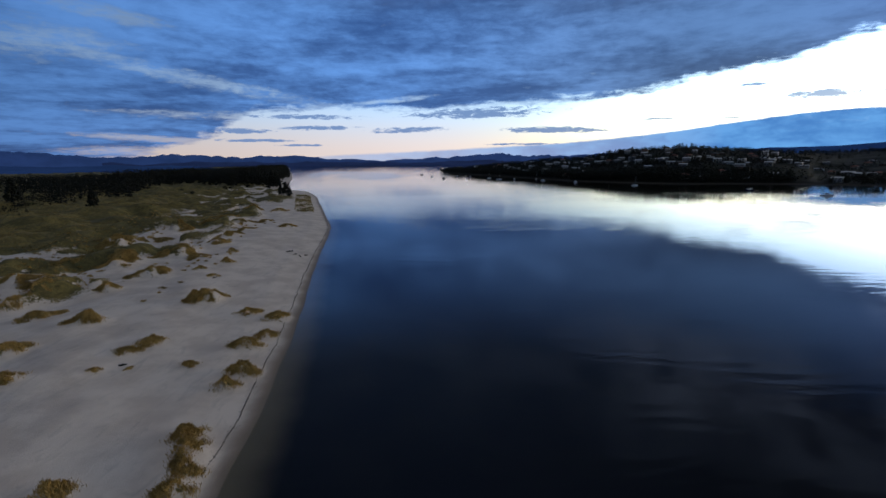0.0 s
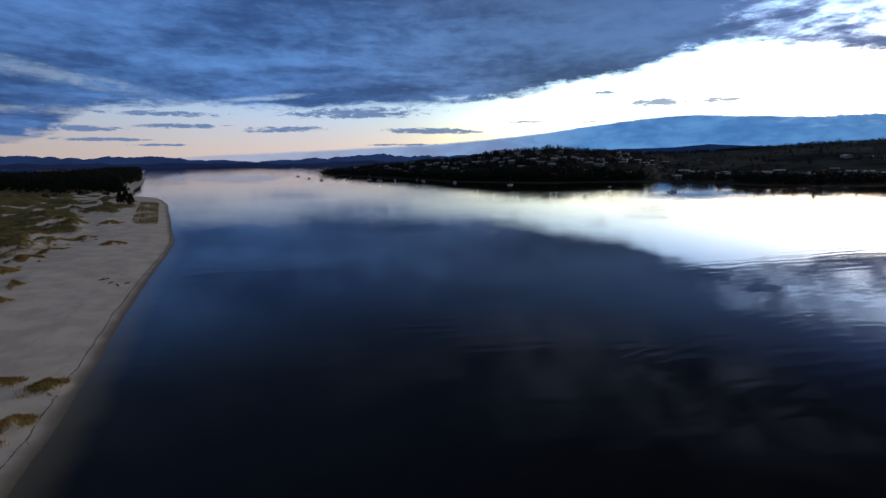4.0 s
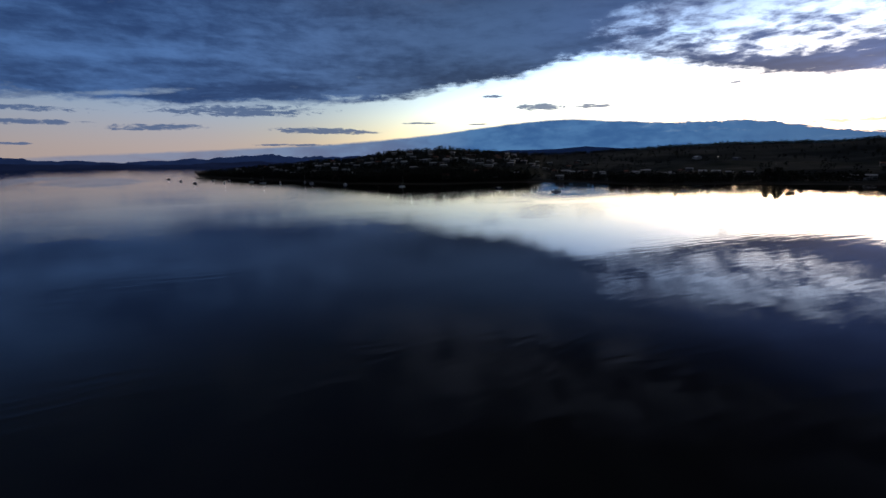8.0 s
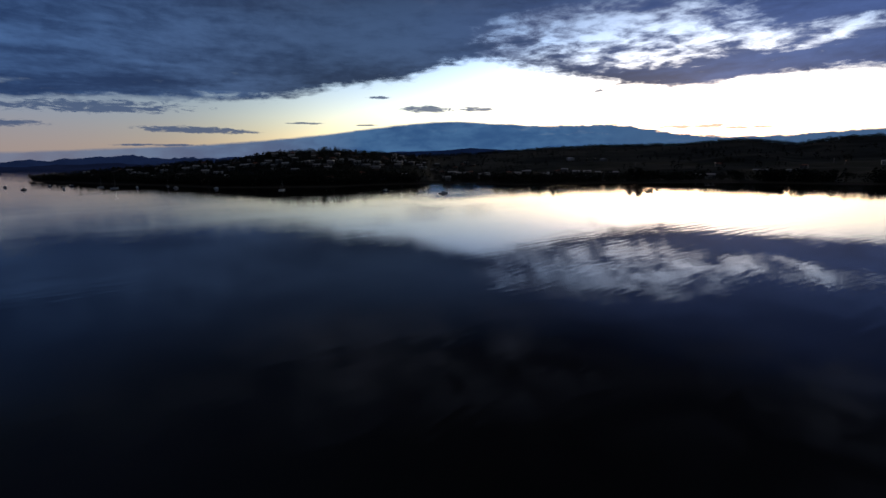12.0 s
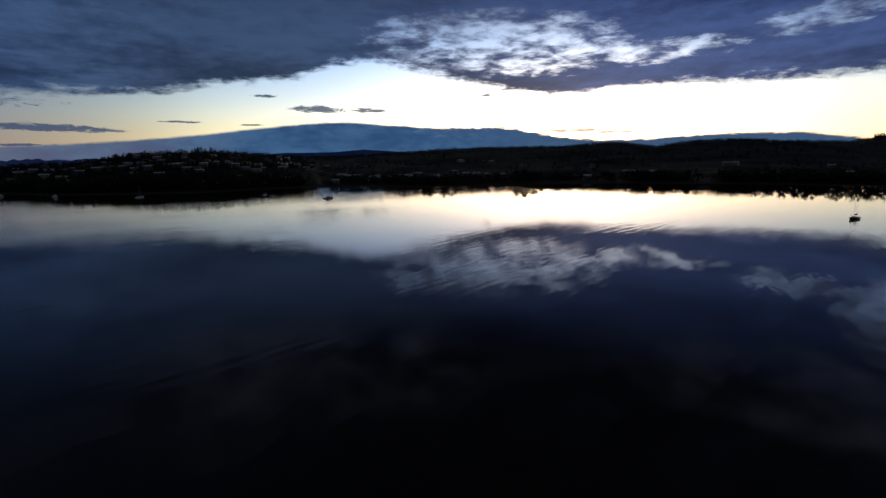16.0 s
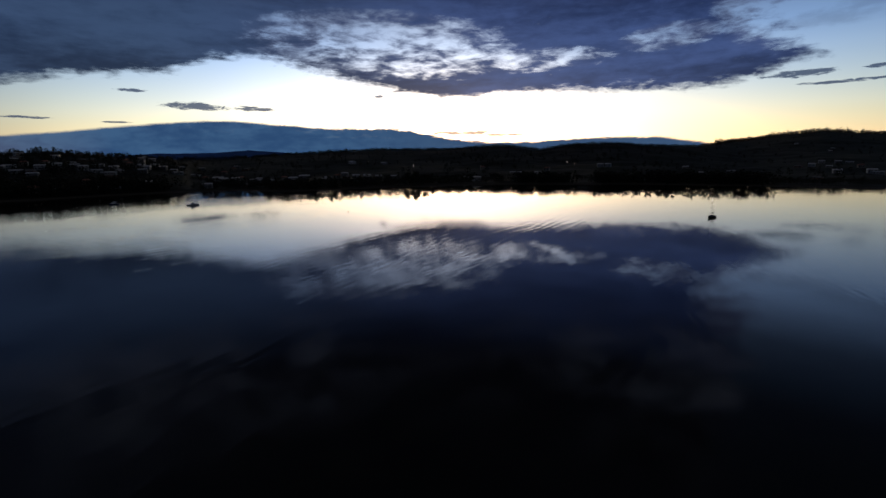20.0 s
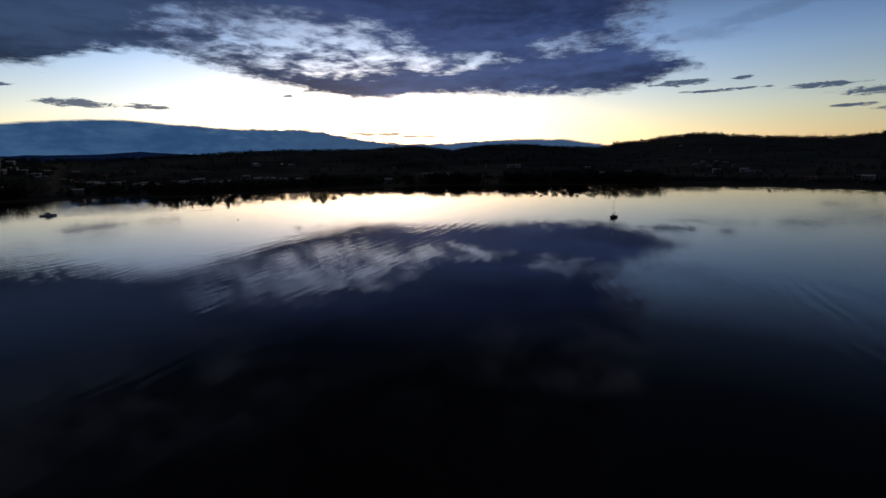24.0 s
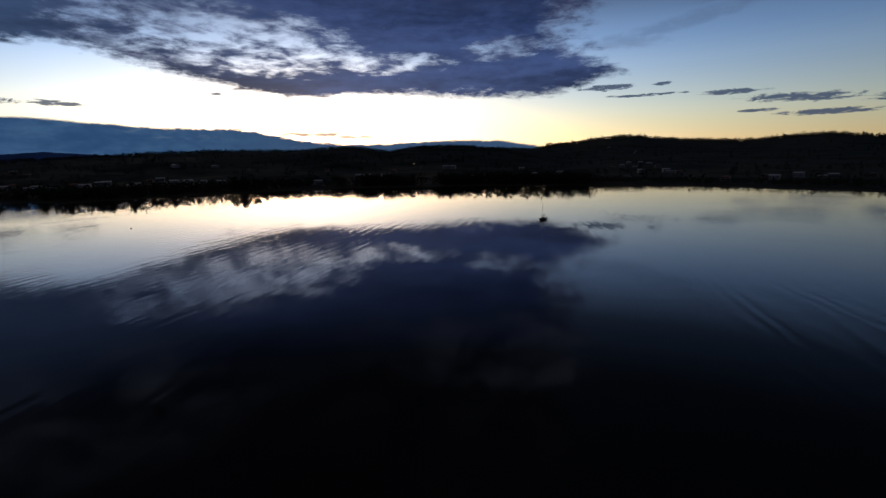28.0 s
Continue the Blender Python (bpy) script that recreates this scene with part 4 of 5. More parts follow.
def shed(w_, d, h, label, x, y, turn, wall, roof, name="farm_shed"):
    root = new(name)
    bm = bmesh.new()
    box(bm, (-w_ / 2, -d / 2, -1.5), (w_ / 2, d / 2, h))
    part("wall", bm, wall, root)
    bm = bmesh.new()
    loft(bm, [[(sx, -d / 2 - 0.4, h), (sx, d / 2 + 0.4, h), (sx, d / 2 + 0.4, h + 0.15), (sx, 0, h + d * 0.18), (sx, -d / 2 - 0.4, h + 0.15)] for sx in (-w_ / 2 - 0.4, w_ / 2 + 0.4)])
    part("roof", bm, roof, root)
    for sx in (-w_ * 0.25, w_ * 0.25):
        bm = bmesh.new()
        box(bm, (sx - 1.4, -d / 2 - 0.07, 0), (sx + 1.4, -d / 2 + 0.02, h * 0.8))
        part("sliding_door", bm, ROOFS[0], root)
    root.matrix_basis = pose(x, y, far_z(x, y) + 0.2, 0, 0, turn)
    placed.append((x, y))
    return tagged(root, label, "shed")


shed(24, 11, 4.5, "large pale farm shed on the paddock", 1041, 778, 60, WALLS[0], ROOFS[1])
shed(15, 9, 3.5, "low grey farm shed beside the paddock", 1067, 701, 70, WALLS[3], ROOFS[0])
shed(6, 5, 2.6, "grey boat shed at the wooded shore", 333, 625, 30, WALLS[3], ROOFS[0], "boat_shed")
shed(5, 4, 2.4, "grey boat shed at the wooded shore", 370, 624, 34, WALLS[3], ROOFS[0], "boat_shed")
shed(5, 4, 2.4, "grey boat shed at the wooded shore", 390, 618, 36, WALLS[3], ROOFS[0], "boat_shed")
shed(30, 9, 3.5, "long white shed behind the shore trees", 624, 449, 70, WALLS[0], ROOFS[1])

STEEL = plain("galvanised_steel", (0.25, 0.25, 0.26), (0.34, 0.34, 0.35), 0.5, 2.0, 0.5)


def street_lamp(x, y, mat, label):
    root = new("street_lamp")
    bm = bmesh.new()
    rod(bm, (0, 0, -0.3), (0, 0, 7.5), 0.12, 0.07, 8)
    part("pole", bm, STEEL, root)
    bm = bmesh.new()
    rod(bm, (0, 0, 7.4), (1.4, 0, 7.8), 0.05, 0.05, 6)
    part("arm", bm, STEEL, root)
    bm = bmesh.new()
    bmesh.ops.create_icosphere(bm, subdivisions=1, radius=0.55, matrix=Matrix.Translation((1.6, 0, 7.7)) @ Matrix.Diagonal((1.2, 0.8, 0.6, 1)))
    part("lantern", bm, mat, root)
    root.matrix_basis = pose(x, y, far_z(x, y), 0, 0, 200)
    return tagged(root, label, "street lamp", "street lamps")


WHITE_LAMP = lit_material("white_lamp", (1.0, 0.9, 0.72), 0.5)
ORANGE_LAMP = lit_material("orange_lamp", (1.0, 0.35, 0.1), 0.3)
for x, y, mat, label in ((1071, 450, WHITE_LAMP, "lit white street lamp on the hillside road"), (1009, 706, WHITE_LAMP, "lit white street lamp beside the paddock"), (1025, 698, WHITE_LAMP, "lit white street lamp beside the paddock"), (1086, 438, ORANGE_LAMP, "lit orange street lamp on the hillside"), (990, 575, WHITE_LAMP, "lit white street lamp above the bay"), (1086, 247, ORANGE_LAMP, "lit orange street lamp on the hillside"), (1169, 280, WHITE_LAMP, "lit white street lamp above the bay")):
    street_lamp(x, y, mat, label)


# ================= boats =================
HULL_WHITE = plain("white_gelcoat", (0.66, 0.67, 0.68), (0.76, 0.77, 0.78), 0.25, 0.8, 0.5)
HULL_DARK = plain("dark_green_gelcoat", (0.012, 0.022, 0.018), (0.02, 0.03, 0.026), 0.25, 0.8, 0.5)
HULL_BLUE = plain("navy_gelcoat", (0.015, 0.022, 0.05), (0.025, 0.035, 0.07), 0.25, 0.8, 0.5)
DECK = plain("deck_paint", (0.42, 0.41, 0.38), (0.52, 0.51, 0.47), 0.7, 2.0)
ALLOY = plain("mast_alloy", (0.38, 0.38, 0.39), (0.48, 0.48, 0.49), 0.35, 2.0, 0.5)
CANVAS = plain("boom_canvas", (0.02, 0.03, 0.07), (0.035, 0.045, 0.09), 0.9, 3.0)


def hull(length, beam, board, sheer, flare=0.8, transom=0.75):
    """A boat's hull, bow to +x, waterline at z = 0."""
    bm = bmesh.new()
    rings = []
    for k in range(11):
        t = k / 10
        x = length * (t - 0.5)
        wide = beam / 2 * (transom + (1 - transom) * math.sin(min(t / 0.45, 1) * math.pi / 2)) * (1 - max(0, (t - 0.45) / 0.55) ** 2.2 * 0.97)
        top = board + sheer * t * t
        low = -0.35 + 0.3 * max(0, (t - 0.6) / 0.4) ** 2
        rings.append([(x + 0.25 * max(0, t - 0.8) * length * 0.5, -wide, top), (x, -wide * flare, 0.1), (x, -wide * 0.35, low), (x, wide * 0.35, low), (x, wide * flare, 0.1),
                      (x + 0.25 * max(0, t - 0.8) * length * 0.5, wide, top)])
    loft(bm, rings)
    return bm


def cruiser(length, hull_mat, label):
    root = new("motor_cruiser")
    b = length * 0.34
    part("hull", hull(length, b, 0.85, 0.5), hull_mat, root, smooth_faces=False)
    bm = bmesh.new()
    loft(bm, [[(x, -y, z), (x, y, z), (x, y * 0.9, z2), (x, -y * 0.9, z2)] for x, y, z, z2 in
              ((-length * 0.16, b * 0.36, 0.8, 2.35), (length * 0.08, b * 0.36, 0.9, 2.4), (length * 0.2, b * 0.33, 1.0, 1.5), (length * 0.36, b * 0.16, 1.1, 1.25))])
    part("cabin", bm, HULL_WHITE, root)
    bm = bmesh.new()
    loft(bm, [[(x, -y, z), (x, y, z), (x, y * 0.96, z2), (x, -y * 0.96, z2)] for x, y, z, z2 in
              ((-length * 0.12, b * 0.362, 1.55, 2.1), (length * 0.07, b * 0.362, 1.55, 2.1), (length * 0.135, b * 0.34, 1.55, 2.05))])
    part("cabin_window", bm, GLASS, root)
    bm = bmesh.new()
    box(bm, (-length * 0.36, -b * 0.34, 2.42), (length * 0.1, b * 0.34, 2.5))
    part("canopy", bm, HULL_WHITE, root)
    for sx in (-length * 0.34, -length * 0.2):
        for sy in (-b * 0.31, b * 0.31):
            bm = bmesh.new()
            rod(bm, (sx, sy, 0.8), (sx, sy, 2.44), 0.03)
            part("canopy_post", bm, ALLOY, root)
    bm = bmesh.new()
    for sy in (-1, 1):
        rod(bm, (length * 0.2, sy * b * 0.40, 1.75), (length * 0.5, sy * b * 0.05, 2.0), 0.025)
        for f in (0.0, 0.5, 1.0):
            rod(bm, (length * (0.2 + 0.3 * f), sy * b * (0.40 - 0.35 * f), 1.0), (length * (0.2 + 0.3 * f), sy * b * (0.40 - 0.35 * f), 1.75 + 0.25 * f), 0.02)
    part("bow_rail", bm, ALLOY, root)
    bm = bmesh.new()
    box(bm, (-length * 0.5 - 0.35, -0.25, 0.0), (-length * 0.5, 0.25, 1.1), 0.06)
    part("outboard_motor", bm, CANVAS, root)
    return tagged(root, label, "boat", "boats moored in the bay")


def yacht(length, hull_mat, label):
    root = new("sailing_yacht")
    b = length * 0.31
    part("hull", hull(length, b, 0.95, 0.35, 0.78, 0.6), hull_mat, root)
    bm = bmesh.new()
    loft(bm, [[(x, -y, z), (x, y, z), (x, y * 0.8, z2), (x, -y * 0.8, z2)] for x, y, z, z2 in
              ((-length * 0.14, b * 0.3, 0.9, 1.5), (length * 0.1, b * 0.3, 1.0, 1.5), (length * 0.24, b * 0.2, 1.05, 1.2))])
    part("coach_roof", bm, DECK, root)
    bm = bmesh.new()
    rod(bm, (length * 0.08, 0, 1.0), (length * 0.08, 0, length * 1.28), 0.055, 0.03, 8)
    mast = part("mast", bm, ALLOY, root)
    bm = bmesh.new()
    rod(bm, (length * 0.08, -b * 0.22, length * 0.75), (length * 0.08, b * 0.22, length * 0.75), 0.03)
    part("spreader", bm, ALLOY, mast)
    bm = bmesh.new()
    rod(bm, (length * 0.06, 0, 2.2), (-length * 0.32, 0, 2.25), 0.06)
    part("boom", bm, ALLOY, root)
    bm = bmesh.new()
    loft(bm, [[(x, 0.18 * s_ * math.cos(a), 2.42 + 0.2 * s_ * math.sin(a)) for a in np.linspace(0, 5.5, 7)] for x, s_ in ((length * 0.05, 0.8), (-length * 0.12, 1.2), (-length * 0.31, 0.6))])
    part("sail_cover", bm, CANVAS, root)
    for ends in (((length * 0.52, 0), (length * 0.08, 0)), ((-length * 0.5, 0), (length * 0.08, 0)), ((length * 0.05, b * 0.46), (length * 0.08, 0)), ((length * 0.05, -b * 0.46), (length * 0.08, 0))):
        bm = bmesh.new()
        rod(bm, (*ends[0], 1.1), (*ends[1], length * 1.26), 0.018, 0.018, 4)
        part("stay", bm, ALLOY, root)
    bm = bmesh.new()
    box(bm, (-length * 0.5 - 0.08, -0.2, -0.2), (-length * 0.5 + 0.02, 0.2, 0.9))
    part("rudder", bm, DECK, root)
    return tagged(root, label, "boat", "boats moored in the bay")


CRUISER = cruiser(8.5, HULL_WHITE, "white motor cruiser with low cabin, moored on calm water")
CRUISER.matrix_basis = pose(313, 390, 0, 0, 0, -38)
LAUNCH = cruiser(6.5, HULL_BLUE, "small navy motor launch, moored on calm water")
LAUNCH.matrix_basis = pose(295, 461, 0, 0, 0, 150)
DARK_YACHT = yacht(8.5, HULL_DARK, "dark green sailing yacht with bare mast, moored alone")
DARK_YACHT.matrix_basis = pose(357, 35, 0, 0, 0, 154)
SLOOP = yacht(9.5, HULL_WHITE, "white sailing yacht with bare mast, moored off the point")
SLOOP.matrix_basis = pose(227, 568, 0, 0, 0, 25)
for x, y, src, turn, size in ((-22, 961, LAUNCH, 60, 1.0), (1, 849, LAUNCH, 30, 1.0), (27, 938, LAUNCH, 140, 1.0), (41, 826, CRUISER, 80, 0.8), (52, 921, LAUNCH, 20, 0.9),
                              (81, 845, SLOOP, 40, 1.0), (92, 791, SLOOP, 15, 1.1), (115, 776, CRUISER, -100, 1.05), (151, 779, SLOOP, 70, 1.0), (151, 727, CRUISER, -60, 1.0),
                              (182, 660, CRUISER, -75, 1.0), (230, 679, SLOOP, 10, 0.9), (-49, 1104, LAUNCH, 0, 1.0)):
    copy_thing(src, pose(x, y, 0, 0, 0, turn))

bm = bmesh.new()
bmesh.ops.create_icosphere(bm, subdivisions=2, radius=0.45, matrix=Matrix.Translation((0, 0, 0.15)) @ Matrix.Diagonal((1, 1, 0.8, 1)))
buoy = new("mooring_buoy")
part("float", bm, ROOFS[2], buoy, smooth_faces=True)
bm = bmesh.new()
rod(bm, (0, 0, 0.4), (0, 0, 1.1), 0.04)
part("pick_up_pole", bm, ALLOY, buoy)
buoy.matrix_basis = pose(315, 243, 0)
tagged(buoy, "small red mooring buoy on calm water", "buoy")

# ================= woods round the bay =================
placed_xy = np.array(placed)


def clear_of_houses(x, y, gap):
    return np.min(np.hypot(placed_xy[:, 0] - x, placed_xy[:, 1] - y)) > gap


def in_front(x, y):
    """Whether a spot would stand in the open strip between a house and the water."""
    dx_, dy_ = CENTRE[0] - placed_xy[:, 0], CENTRE[1] - placed_xy[:, 1]
    ln = np.hypot(dx_, dy_)
    ux, uy = dx_ / ln, dy_ / ln
    px_, py_ = x - placed_xy[:, 0], y - placed_xy[:, 1]
    along, side = px_ * ux + py_ * uy, np.abs(px_ * uy - py_ * ux)
    return np.any((along > 0) & (along < 20) & (side < 5))


rng = np.random.RandomState(5)


def scatter(count, a0, a1, lo, hi, h0, h1, gap, patchy=0.0, open_view=True):
    spots = []
    tries = 0
    while len(spots) < count and tries < count * 12:
        tries += 1
        a = a0 + (a1 - a0) * rng.rand()
        s = np.interp(a, SHORE_T[:, 0], SHORE_T[:, 1])
        d = np.interp(a, RIDGE_T[:, 0], RIDGE_T[:, 1])
        r = s + lo + (hi - lo) * rng.rand() if hi < 150 else s + lo + (d + hi - 300 - s - lo) * rng.rand()
        x, y = polar(a, r)
        if patchy and float(fbm(np.array(x / 70), np.array(y / 70), 2)) < patchy:
            continue
        if float(paddock_zone(np.array(a), np.array(r))) > 0.4 and rng.rand() > 0.06:
            continue
        if not clear_of_houses(x, y, gap) or (open_view and in_front(x, y)):
            continue
        z = far_z(x, y)
        if z < 0.8:
            continue
        spots.append((x, y, z, h0 + (h1 - h0) * rng.rand()))
    return spots


point_wood = scatter(900, -2.2, 35, 12, 70, 8, 14, 9, 0.0, False) + scatter(1300, -1.3, 36.8, 60, 340, 6, 12, 10) + scatter(1300, 0, 36.8, 40, 320, 3.5, 6.0, 7.5, 0.0, False)
garden = []
for x, y in PENINSULA + UPPER_STREETS + MORE_STREETS + LOWER_STREETS:
    ux, uy = CENTRE[0] - x, CENTRE[1] - y
    ln = math.hypot(ux, uy)
    ux, uy = ux / ln, uy / ln
    for k in range(7):
        along, side = 7 + 9 * rng.rand(), (rng.rand() - 0.5) * 22
        px_, py_ = x + ux * along - uy * side, y + uy * along + ux * side
        if clear_of_houses(px_, py_, 6.5) and far_z(px_, py_) > 0.8:
            garden.append((px_, py_, far_z(px_, py_), 2.2 + 2.4 * rng.rand() + 3.5 * (rng.rand() > 0.8)))
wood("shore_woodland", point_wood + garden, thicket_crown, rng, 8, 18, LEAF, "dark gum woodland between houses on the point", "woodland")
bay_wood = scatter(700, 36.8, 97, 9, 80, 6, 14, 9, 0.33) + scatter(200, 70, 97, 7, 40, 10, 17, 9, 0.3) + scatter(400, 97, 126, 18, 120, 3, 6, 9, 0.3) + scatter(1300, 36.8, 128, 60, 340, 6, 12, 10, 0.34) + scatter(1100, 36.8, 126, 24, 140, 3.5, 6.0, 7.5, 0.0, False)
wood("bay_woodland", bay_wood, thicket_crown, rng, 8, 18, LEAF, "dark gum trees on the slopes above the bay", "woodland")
crest = []
for k in range(5600):
    a = 36.8 + 92 * rng.rand() ** 0.85
    d = np.interp(a, RIDGE_T[:, 0], RIDGE_T[:, 1])
    x, y = polar(a, d - (380 if a < 93 else 1100) * (1 - rng.rand() ** 0.6) + 25)
    crest.append((x, y, far_z(x, y), (6 + 5 * rng.rand() + 5 * (rng.rand() > 0.93)) * (1.0 if a < 93 else 2.1)))
for k in range(260):
    a = 1 + 35.8 * rng.rand()
    d = np.interp(a, RIDGE_T[:, 0], RIDGE_T[:, 1])
    x, y = polar(a, d - 25 + 40 * rng.rand())
    crest.append((x, y, far_z(x, y), 6 + 6 * rng.rand() ** 2))
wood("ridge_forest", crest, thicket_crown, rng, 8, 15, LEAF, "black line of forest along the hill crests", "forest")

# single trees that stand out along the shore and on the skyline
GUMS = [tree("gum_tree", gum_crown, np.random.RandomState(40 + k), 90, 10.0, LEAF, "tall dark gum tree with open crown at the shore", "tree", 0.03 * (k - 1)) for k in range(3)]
spots = [(16.8, 1020, 1), (19.7, 998.7, 0.9), (24.3, 980.5, 1.1), (26.8, 978.6, 0.9), (29, 969.6, 1.2), (30, 974.4, 0.8), (44.4, 629.3, 1.1), (45.6, 619.2, 0.8), (49.1, 622.6, 0.8), (52.7, 627.2, 0.9), (56.3, 649.6, 1), (60, 658.9, 1.7),
         (60.8, 652.7, 1.8), (61.8, 658, 1.4), (64.3, 679.3, 1.2), (67, 687.9, 1.1), (69.7, 701.3, 1.3), (73.4, 700.9, 1.2), (76.1, 701.2, 1.4), (78.8, 694.6, 1.1), (81.5, 696.9, 1.3), (84.9, 696.4, 1.2), (87.4, 689.1, 1.5), (91.6, 692.4, 0.77),
         (98.4, 690.4, 0.84)]
for k, (a, r, size) in enumerate(spots):
    x, y = polar(a, r)
    m = pose(x, y, far_z(x, y), 0, 0, 70 * k) @ Matrix.Diagonal((size, size, size, 1))
    if k < 3:
        GUMS[k].matrix_basis = m
    else:
        g = copy_thing(GUMS[k % 3], pose(x, y, far_z(x, y), 0, 0, 70 * k))
        g.scale = (size, size, size)

# ================= pines on the spit =================
rng = np.random.RandomState(9)
pines = []
for k in range(2600):
    y = -90 + 1110 * rng.rand()
    x = np.interp(y, FOREST_EDGE[:, 0], FOREST_EDGE[:, 1]) - 200 * rng.rand() ** 1.3
    pines.append((x, y, float(spit_height(np.array(x), np.array(y))), float(np.interp(y, [125, 230, 330, 480, 640], [1.0, 1.2, 3.0, 8.5, 13.5])) - 3.0 * float(smooth(np.interp(y, FOREST_EDGE[:, 0], FOREST_EDGE[:, 1]) - x, 30, 110)) + 3.5 * rng.rand() + (4 * rng.rand() if rng.rand() > 0.93 else 0) + 6 * float(fbm(np.array(x / 22), np.array(y / 40), 2))))
for k in range(900):
    y = 75 + 780 * rng.rand()
    x = np.interp(y, FOREST_EDGE[:, 0], FOREST_EDGE[:, 1]) - 170 - 270 * rng.rand()
    pines.append((x, y, float(spit_height(np.array(x), np.array(y))), float(np.interp(y, [230, 400, 640], [0.5, 2, 6])) + 3.5 * rng.rand()))
for k in range(700):
    y = 870 + 1600 * rng.rand() ** 1.2
    x = np.interp(y, FOREST_EDGE[:, 0], FOREST_EDGE[:, 1]) - 120 * rng.rand() ** 1.5
    pines.append((x, y, max(0.5, float(spit_height(np.array(x), np.array(y)))), 12 + 8 * rng.rand()))
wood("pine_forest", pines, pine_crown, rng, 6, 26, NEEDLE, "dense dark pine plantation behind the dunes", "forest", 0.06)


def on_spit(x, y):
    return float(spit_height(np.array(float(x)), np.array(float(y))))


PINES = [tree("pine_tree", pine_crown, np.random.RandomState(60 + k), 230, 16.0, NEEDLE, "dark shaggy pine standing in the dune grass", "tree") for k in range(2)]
for k, (x, y, size) in enumerate(((-203, 276, 0.72), (-134, 407, 0.72), (-140, 412, 0.62), (-129, 402, 0.5), (-238, 545, 1.1), (-230, 520, 0.9), (-206, 580, 1.25), (-236, 262, 0.9), (-197, 568, 1.2))):
    m = pose(x, y, on_spit(x, y), 0, 0, 97 * k)
    ob = PINES[k] if k < 2 else copy_thing(PINES[k % 2], m)
    ob.matrix_basis = m @ Matrix.Diagonal((size, size, size, 1))


def shrub(x, y, size, seed):
    r = np.random.RandomState(seed)
    d = r.normal(size=(60, 3))
    d /= np.linalg.norm(d, axis=1)[:, None]
    p = d * np.array([1.0, 1.0, 0.75]) * (0.4 + 0.6 * r.rand(60, 1)) * size + np.array([0, 0, size * 0.55])
    v, f = lumps(r, p, size * (0.14 + 0.16 * r.rand(60)))
    me = mesh_from("shrub", v, f)
    me.materials.append(NEEDLE)
    ob = new("shrub", me)
    ob.matrix_basis = pose(x, y, on_spit(x, y))
    return tagged(ob, "small dark coastal shrub in the dune grass", "shrub", "shrubs on the dunes")


for k, (x, y, size) in enumerate(((-227, 345, 2.4), (-270, 436, 3.4), (-237, 432, 2.6), (-200, 381, 2.0), (-214, 470, 2.4), (-128, 396, 2.2), (-190, 520, 2.8), (-222, 500, 2.6), (-180, 300, 1.4))):
    shrub(x, y, size, 80 + k)


# ================= dune grass =================
def blades(rng, places, heights, spread=0.35):
    """Bent grass blades, two triangles each, at the given places."""
    n = len(places)
    a = rng.rand(n) * 6.283
    lean = (0.25 + spread * rng.rand(n)) * heights
    side = np.stack([-np.sin(a), np.cos(a), np.zeros(n)], 1) * (0.016 + 0.022 * rng.rand(n))[:, None]
    out = np.stack([np.cos(a) * lean, np.sin(a) * lean, heights], 1)
    mid = np.stack([np.cos(a) * lean * 0.35, np.sin(a) * lean * 0.35, heights * 0.62], 1)
    v = np.stack([places - side, places + side, places + mid, places + out], 1)
    f = np.array([(0, 1, 2), (2, 1, 3)])[None] + 4 * np.arange(n)[:, None, None]
    f[:, 1] = np.stack([4 * np.arange(n) + 2, 4 * np.arange(n) + 1, 4 * np.arange(n) + 3], 1)
    return v.reshape(-1, 3), f.reshape(-1, 3)


rng = np.random.RandomState(21)
for k, (mx, my, mr, mh) in enumerate(MOUNDS):
    n = int(min(9000, 1150 * mr ** 1.5))
    tufts = max(14, int(n / 45))
    ta, tr = rng.rand(tufts * 4) * 6.283, np.sqrt(rng.rand(tufts * 4)) * mr * 1.25
    turn = radians(35) + 0.8 * rng.rand()
    ex, ey = tr * np.cos(ta) * 1.15, tr * np.sin(ta) * 0.72
    tx, ty = ex * math.cos(turn) - ey * math.sin(turn), ex * math.sin(turn) + ey * math.cos(turn)
    thrive = fbm((mx + tx) / (0.42 * mr) + 3, (my + ty) / (0.42 * mr), 2) + 0.22 * (1 - tr / mr)
    best = np.argsort(-thrive)[:tufts]
    tx, ty = tx[best], ty[best]
    pick = rng.randint(0, tufts, n)
    spread = 0.38 if mr > 1.1 else 0.24 * mr
    x, y = mx + tx[pick] + rng.normal(size=n) * spread, my + ty[pick] + rng.normal(size=n) * spread
    z = spit_height(x, y) - 0.05
    h = (0.24 + 0.34 * rng.rand(n)) * min(0.8 + 0.12 * min(mr, 4), 0.35 + 0.45 * mr)
    v, f = blades(rng, np.stack([x, y, z], 1), h)
    base = np.array([mx, my, on_spit(mx, my)])
    me = mesh_from("grass_clump", v - base, f)
    me.materials.append(BLADE)
    ob = new("grass_clump", me)
    ob.location = base
    tagged(ob, "olive and straw-coloured marram grass on a sand mound" if mr < 5 else "broad hummock of dry marram grass on the dunes", "grass", "grass clumps on the dunes")

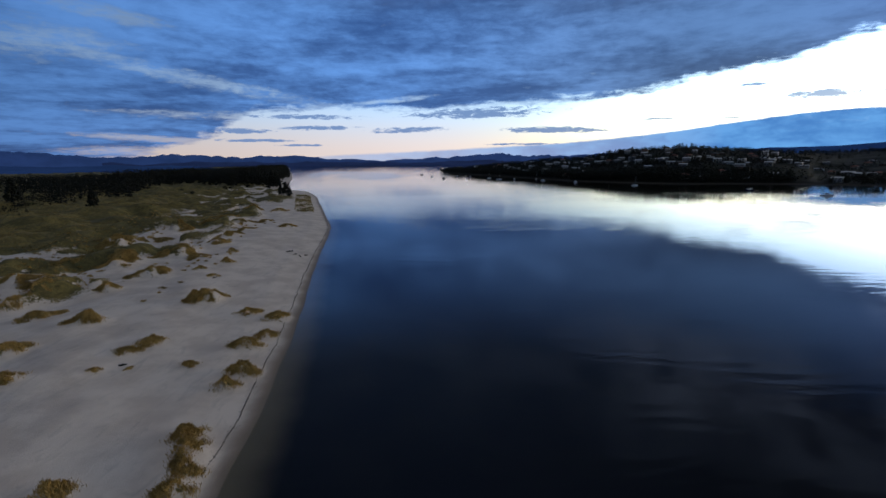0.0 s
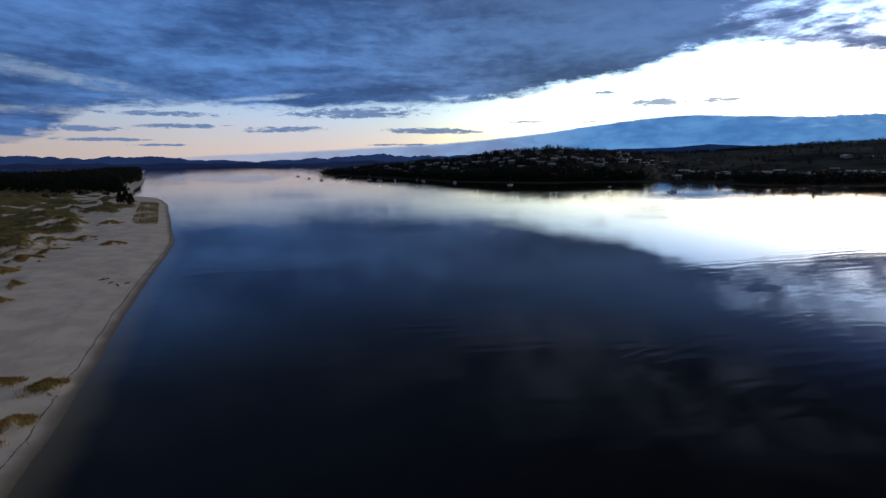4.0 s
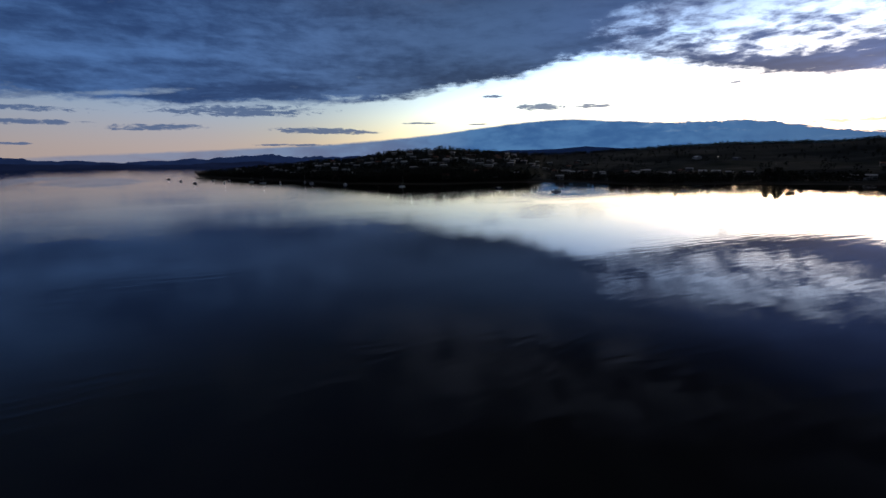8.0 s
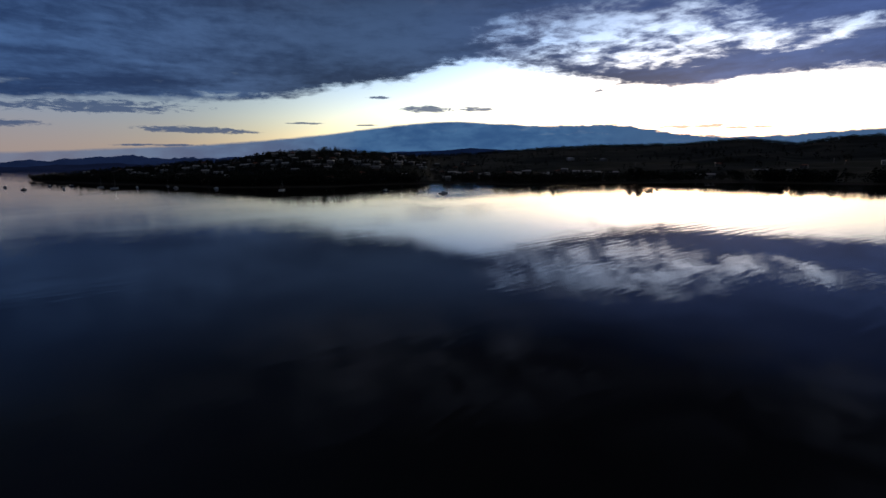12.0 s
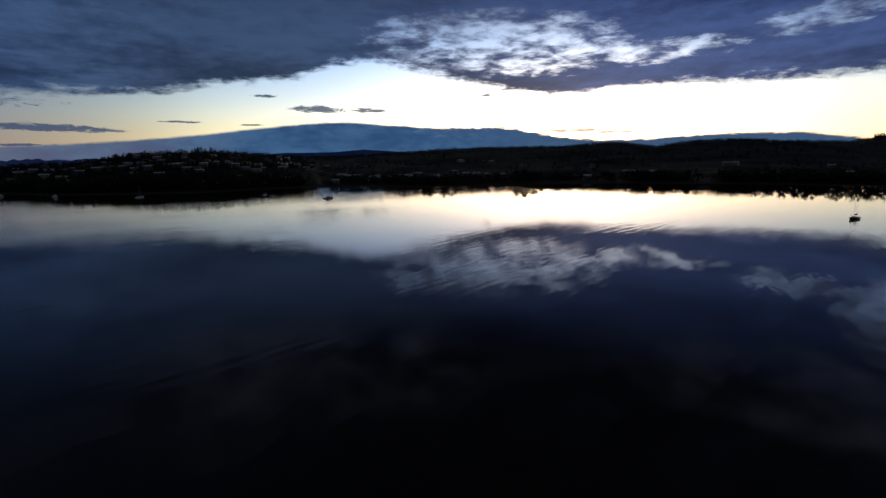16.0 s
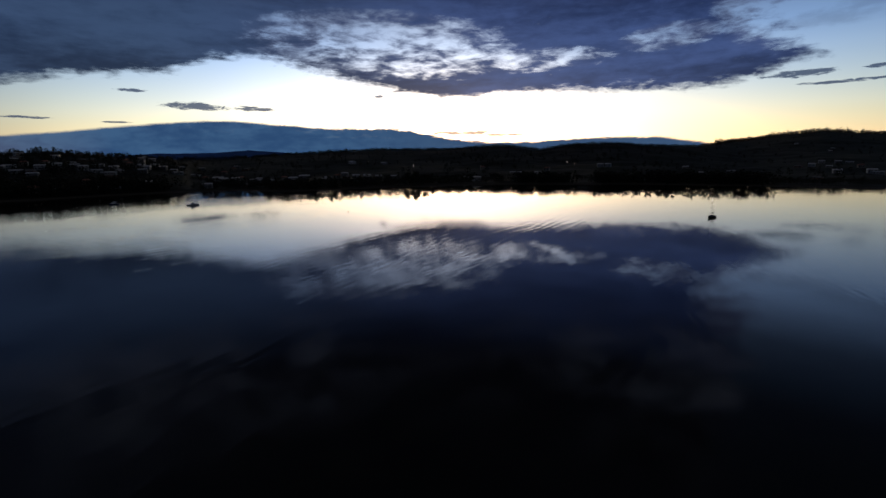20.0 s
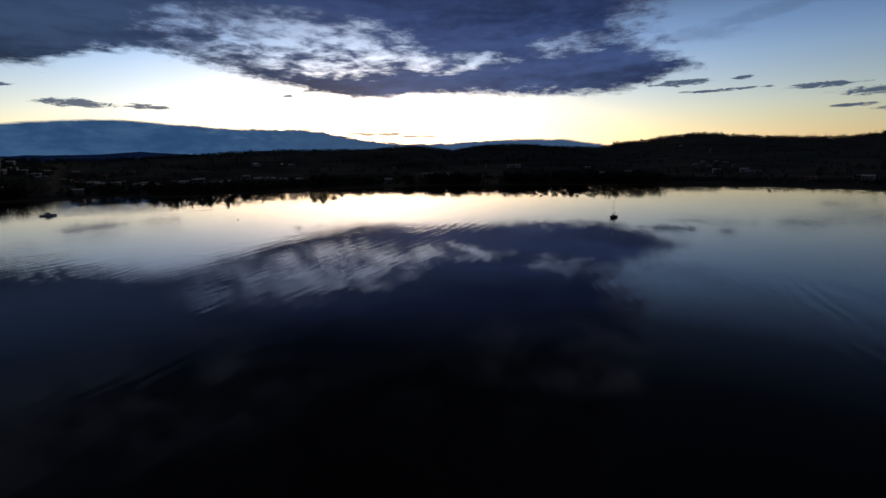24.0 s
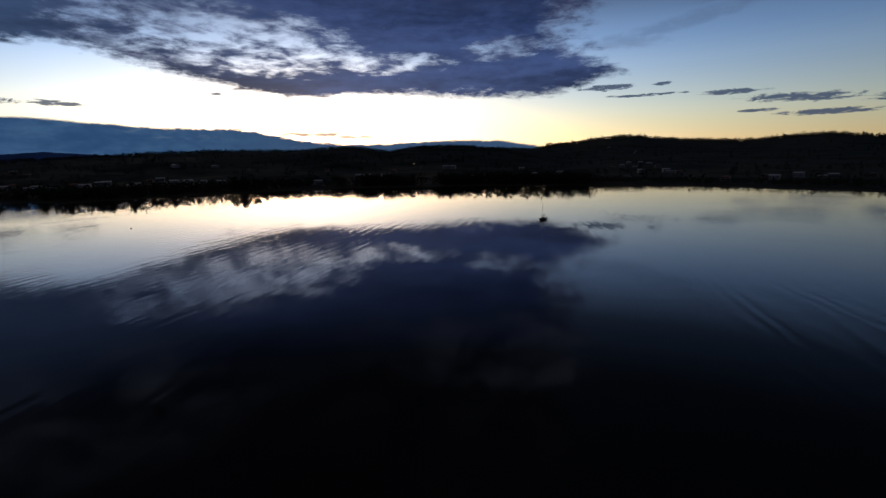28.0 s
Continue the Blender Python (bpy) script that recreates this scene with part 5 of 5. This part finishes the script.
n = 200000
y = 50 + 400 * rng.rand(n) ** 1.25
x = np.interp(y, SPIT_SHORE[:, 0], SPIT_SHORE[:, 1]) - 30 - 170 * rng.rand(n)
g = grass_zone(x, y)
patch = fbm(x / 7, y / 9, 3)
keep = (g > 0.3) & (patch > 0.40)
x, y = x[keep], y[keep]
v, f = blades(rng, np.stack([x, y, spit_height(x, y) - 0.05], 1), 0.35 + 0.45 * rng.rand(len(x)), 0.5)
me = mesh_from("dune_sward", v, f)
me.materials.append(SWARD)
tagged(new("dune_sward", me), "dry olive dune grass spread over the back dunes", "grass", kind="stuff")
# stray tufts between the mounds
n = 650
ty = 92 + 190 * rng.rand(n) ** 1.4
tx = np.interp(ty, SPIT_SHORE[:, 0], SPIT_SHORE[:, 1]) - 26 - 70 * rng.rand(n) ** 0.7
keep = fbm(tx / 14 + 20, ty / 16, 2) > 0.47
tx, ty = tx[keep], ty[keep]
pick = rng.randint(0, len(tx), len(tx) * 70)
x, y = tx[pick] + rng.normal(size=len(pick)) * 0.25, ty[pick] + rng.normal(size=len(pick)) * 0.2
v, f = blades(rng, np.stack([x, y, spit_height(x, y) - 0.05], 1), 0.25 + 0.3 * rng.rand(len(x)), 0.5)
me = mesh_from("stray_tufts", v, f)
me.materials.append(BLADE)
tagged(new("stray_tufts", me), "small scattered grass tufts on open sand", "grass", kind="stuff")
# grass on the low point
n = 16000
y = 280 + 150 * rng.rand(n)
x = spit_shore(y) - 6 - 12 * rng.rand(n)
keep = fbm(x / 6 + 9, y / 9, 3) + 0.2 * rng.normal(size=n) > 0.56
x, y = x[keep], y[keep]
v, f = blades(rng, np.stack([x, y, spit_height(x, y) - 0.05], 1), 0.6 + 0.5 * rng.rand(len(x)), 0.5)
me = mesh_from("point_grass", v, f)
me.materials.append(SWARD)
tagged(new("point_grass", me), "yellow-green beach grass along the low point", "grass", kind="stuff")

# ================= tide line and driftwood =================
n = 5200
y = 27 + 222 * rng.rand(n) ** 1.4
x = spit_shore(y) - 2.3 + 0.8 * smooth(y, 110, 230) + 0.5 * (fbm(y / 3, y * 0, 2) - 0.5) + 0.05 * rng.normal(size=n) * (1 + 5 * (rng.rand(n) > 0.93))
z = spit_height(x, y) + 0.01
v, f = lumps(rng, np.stack([x, y, z], 1), 0.03 + 0.07 * rng.rand(n) ** 4)
me = mesh_from("tide_wrack", v, f)
me.materials.append(WEED)
tagged(new("tide_wrack", me), "thin dark line of seaweed along the waterline", "seaweed", kind="stuff")


def driftwood(x, y, length, turn, seed):
    r = np.random.RandomState(seed)
    bm = bmesh.new()
    pts = [Vector((length * (t - 0.5), 0.12 * length * math.sin(3 * t + seed), 0.12 + 0.10 * length * t * r.rand())) for t in (0, 0.35, 0.7, 1.0)]
    for i, (a, b) in enumerate(zip(pts, pts[1:])):
        rod(bm, a, b, 0.16 - 0.03 * i, 0.13 - 0.03 * i, 7)
    for k in range(3):
        a = pts[1 + k % 2]
        rod(bm, a, a + Vector((r.rand() - 0.3, r.rand() - 0.5, 0.3 + 0.4 * r.rand())) * length * 0.5, 0.06, 0.02, 5)
    ob = part("driftwood", bm, WEED)
    ob.matrix_basis = pose(x, y, on_spit(x, y) - 0.03, 0, 0, turn)
    return tagged(ob, "dark forked driftwood branch on open sand", "driftwood", "driftwood on the beach")


for k, (x, y, length, turn) in enumerate(((-50.7, 153.9, 2.4, 20), (-47.9, 150.7, 1.5, 80), (-45.8, 148.5, 1.8, 140), (-44.5, 151.1, 1.2, 30), (-45.6, 63.4, 1, 10), (-56.6, 114.5, 1.3, 60))):
    driftwood(x, y, length, turn, k)
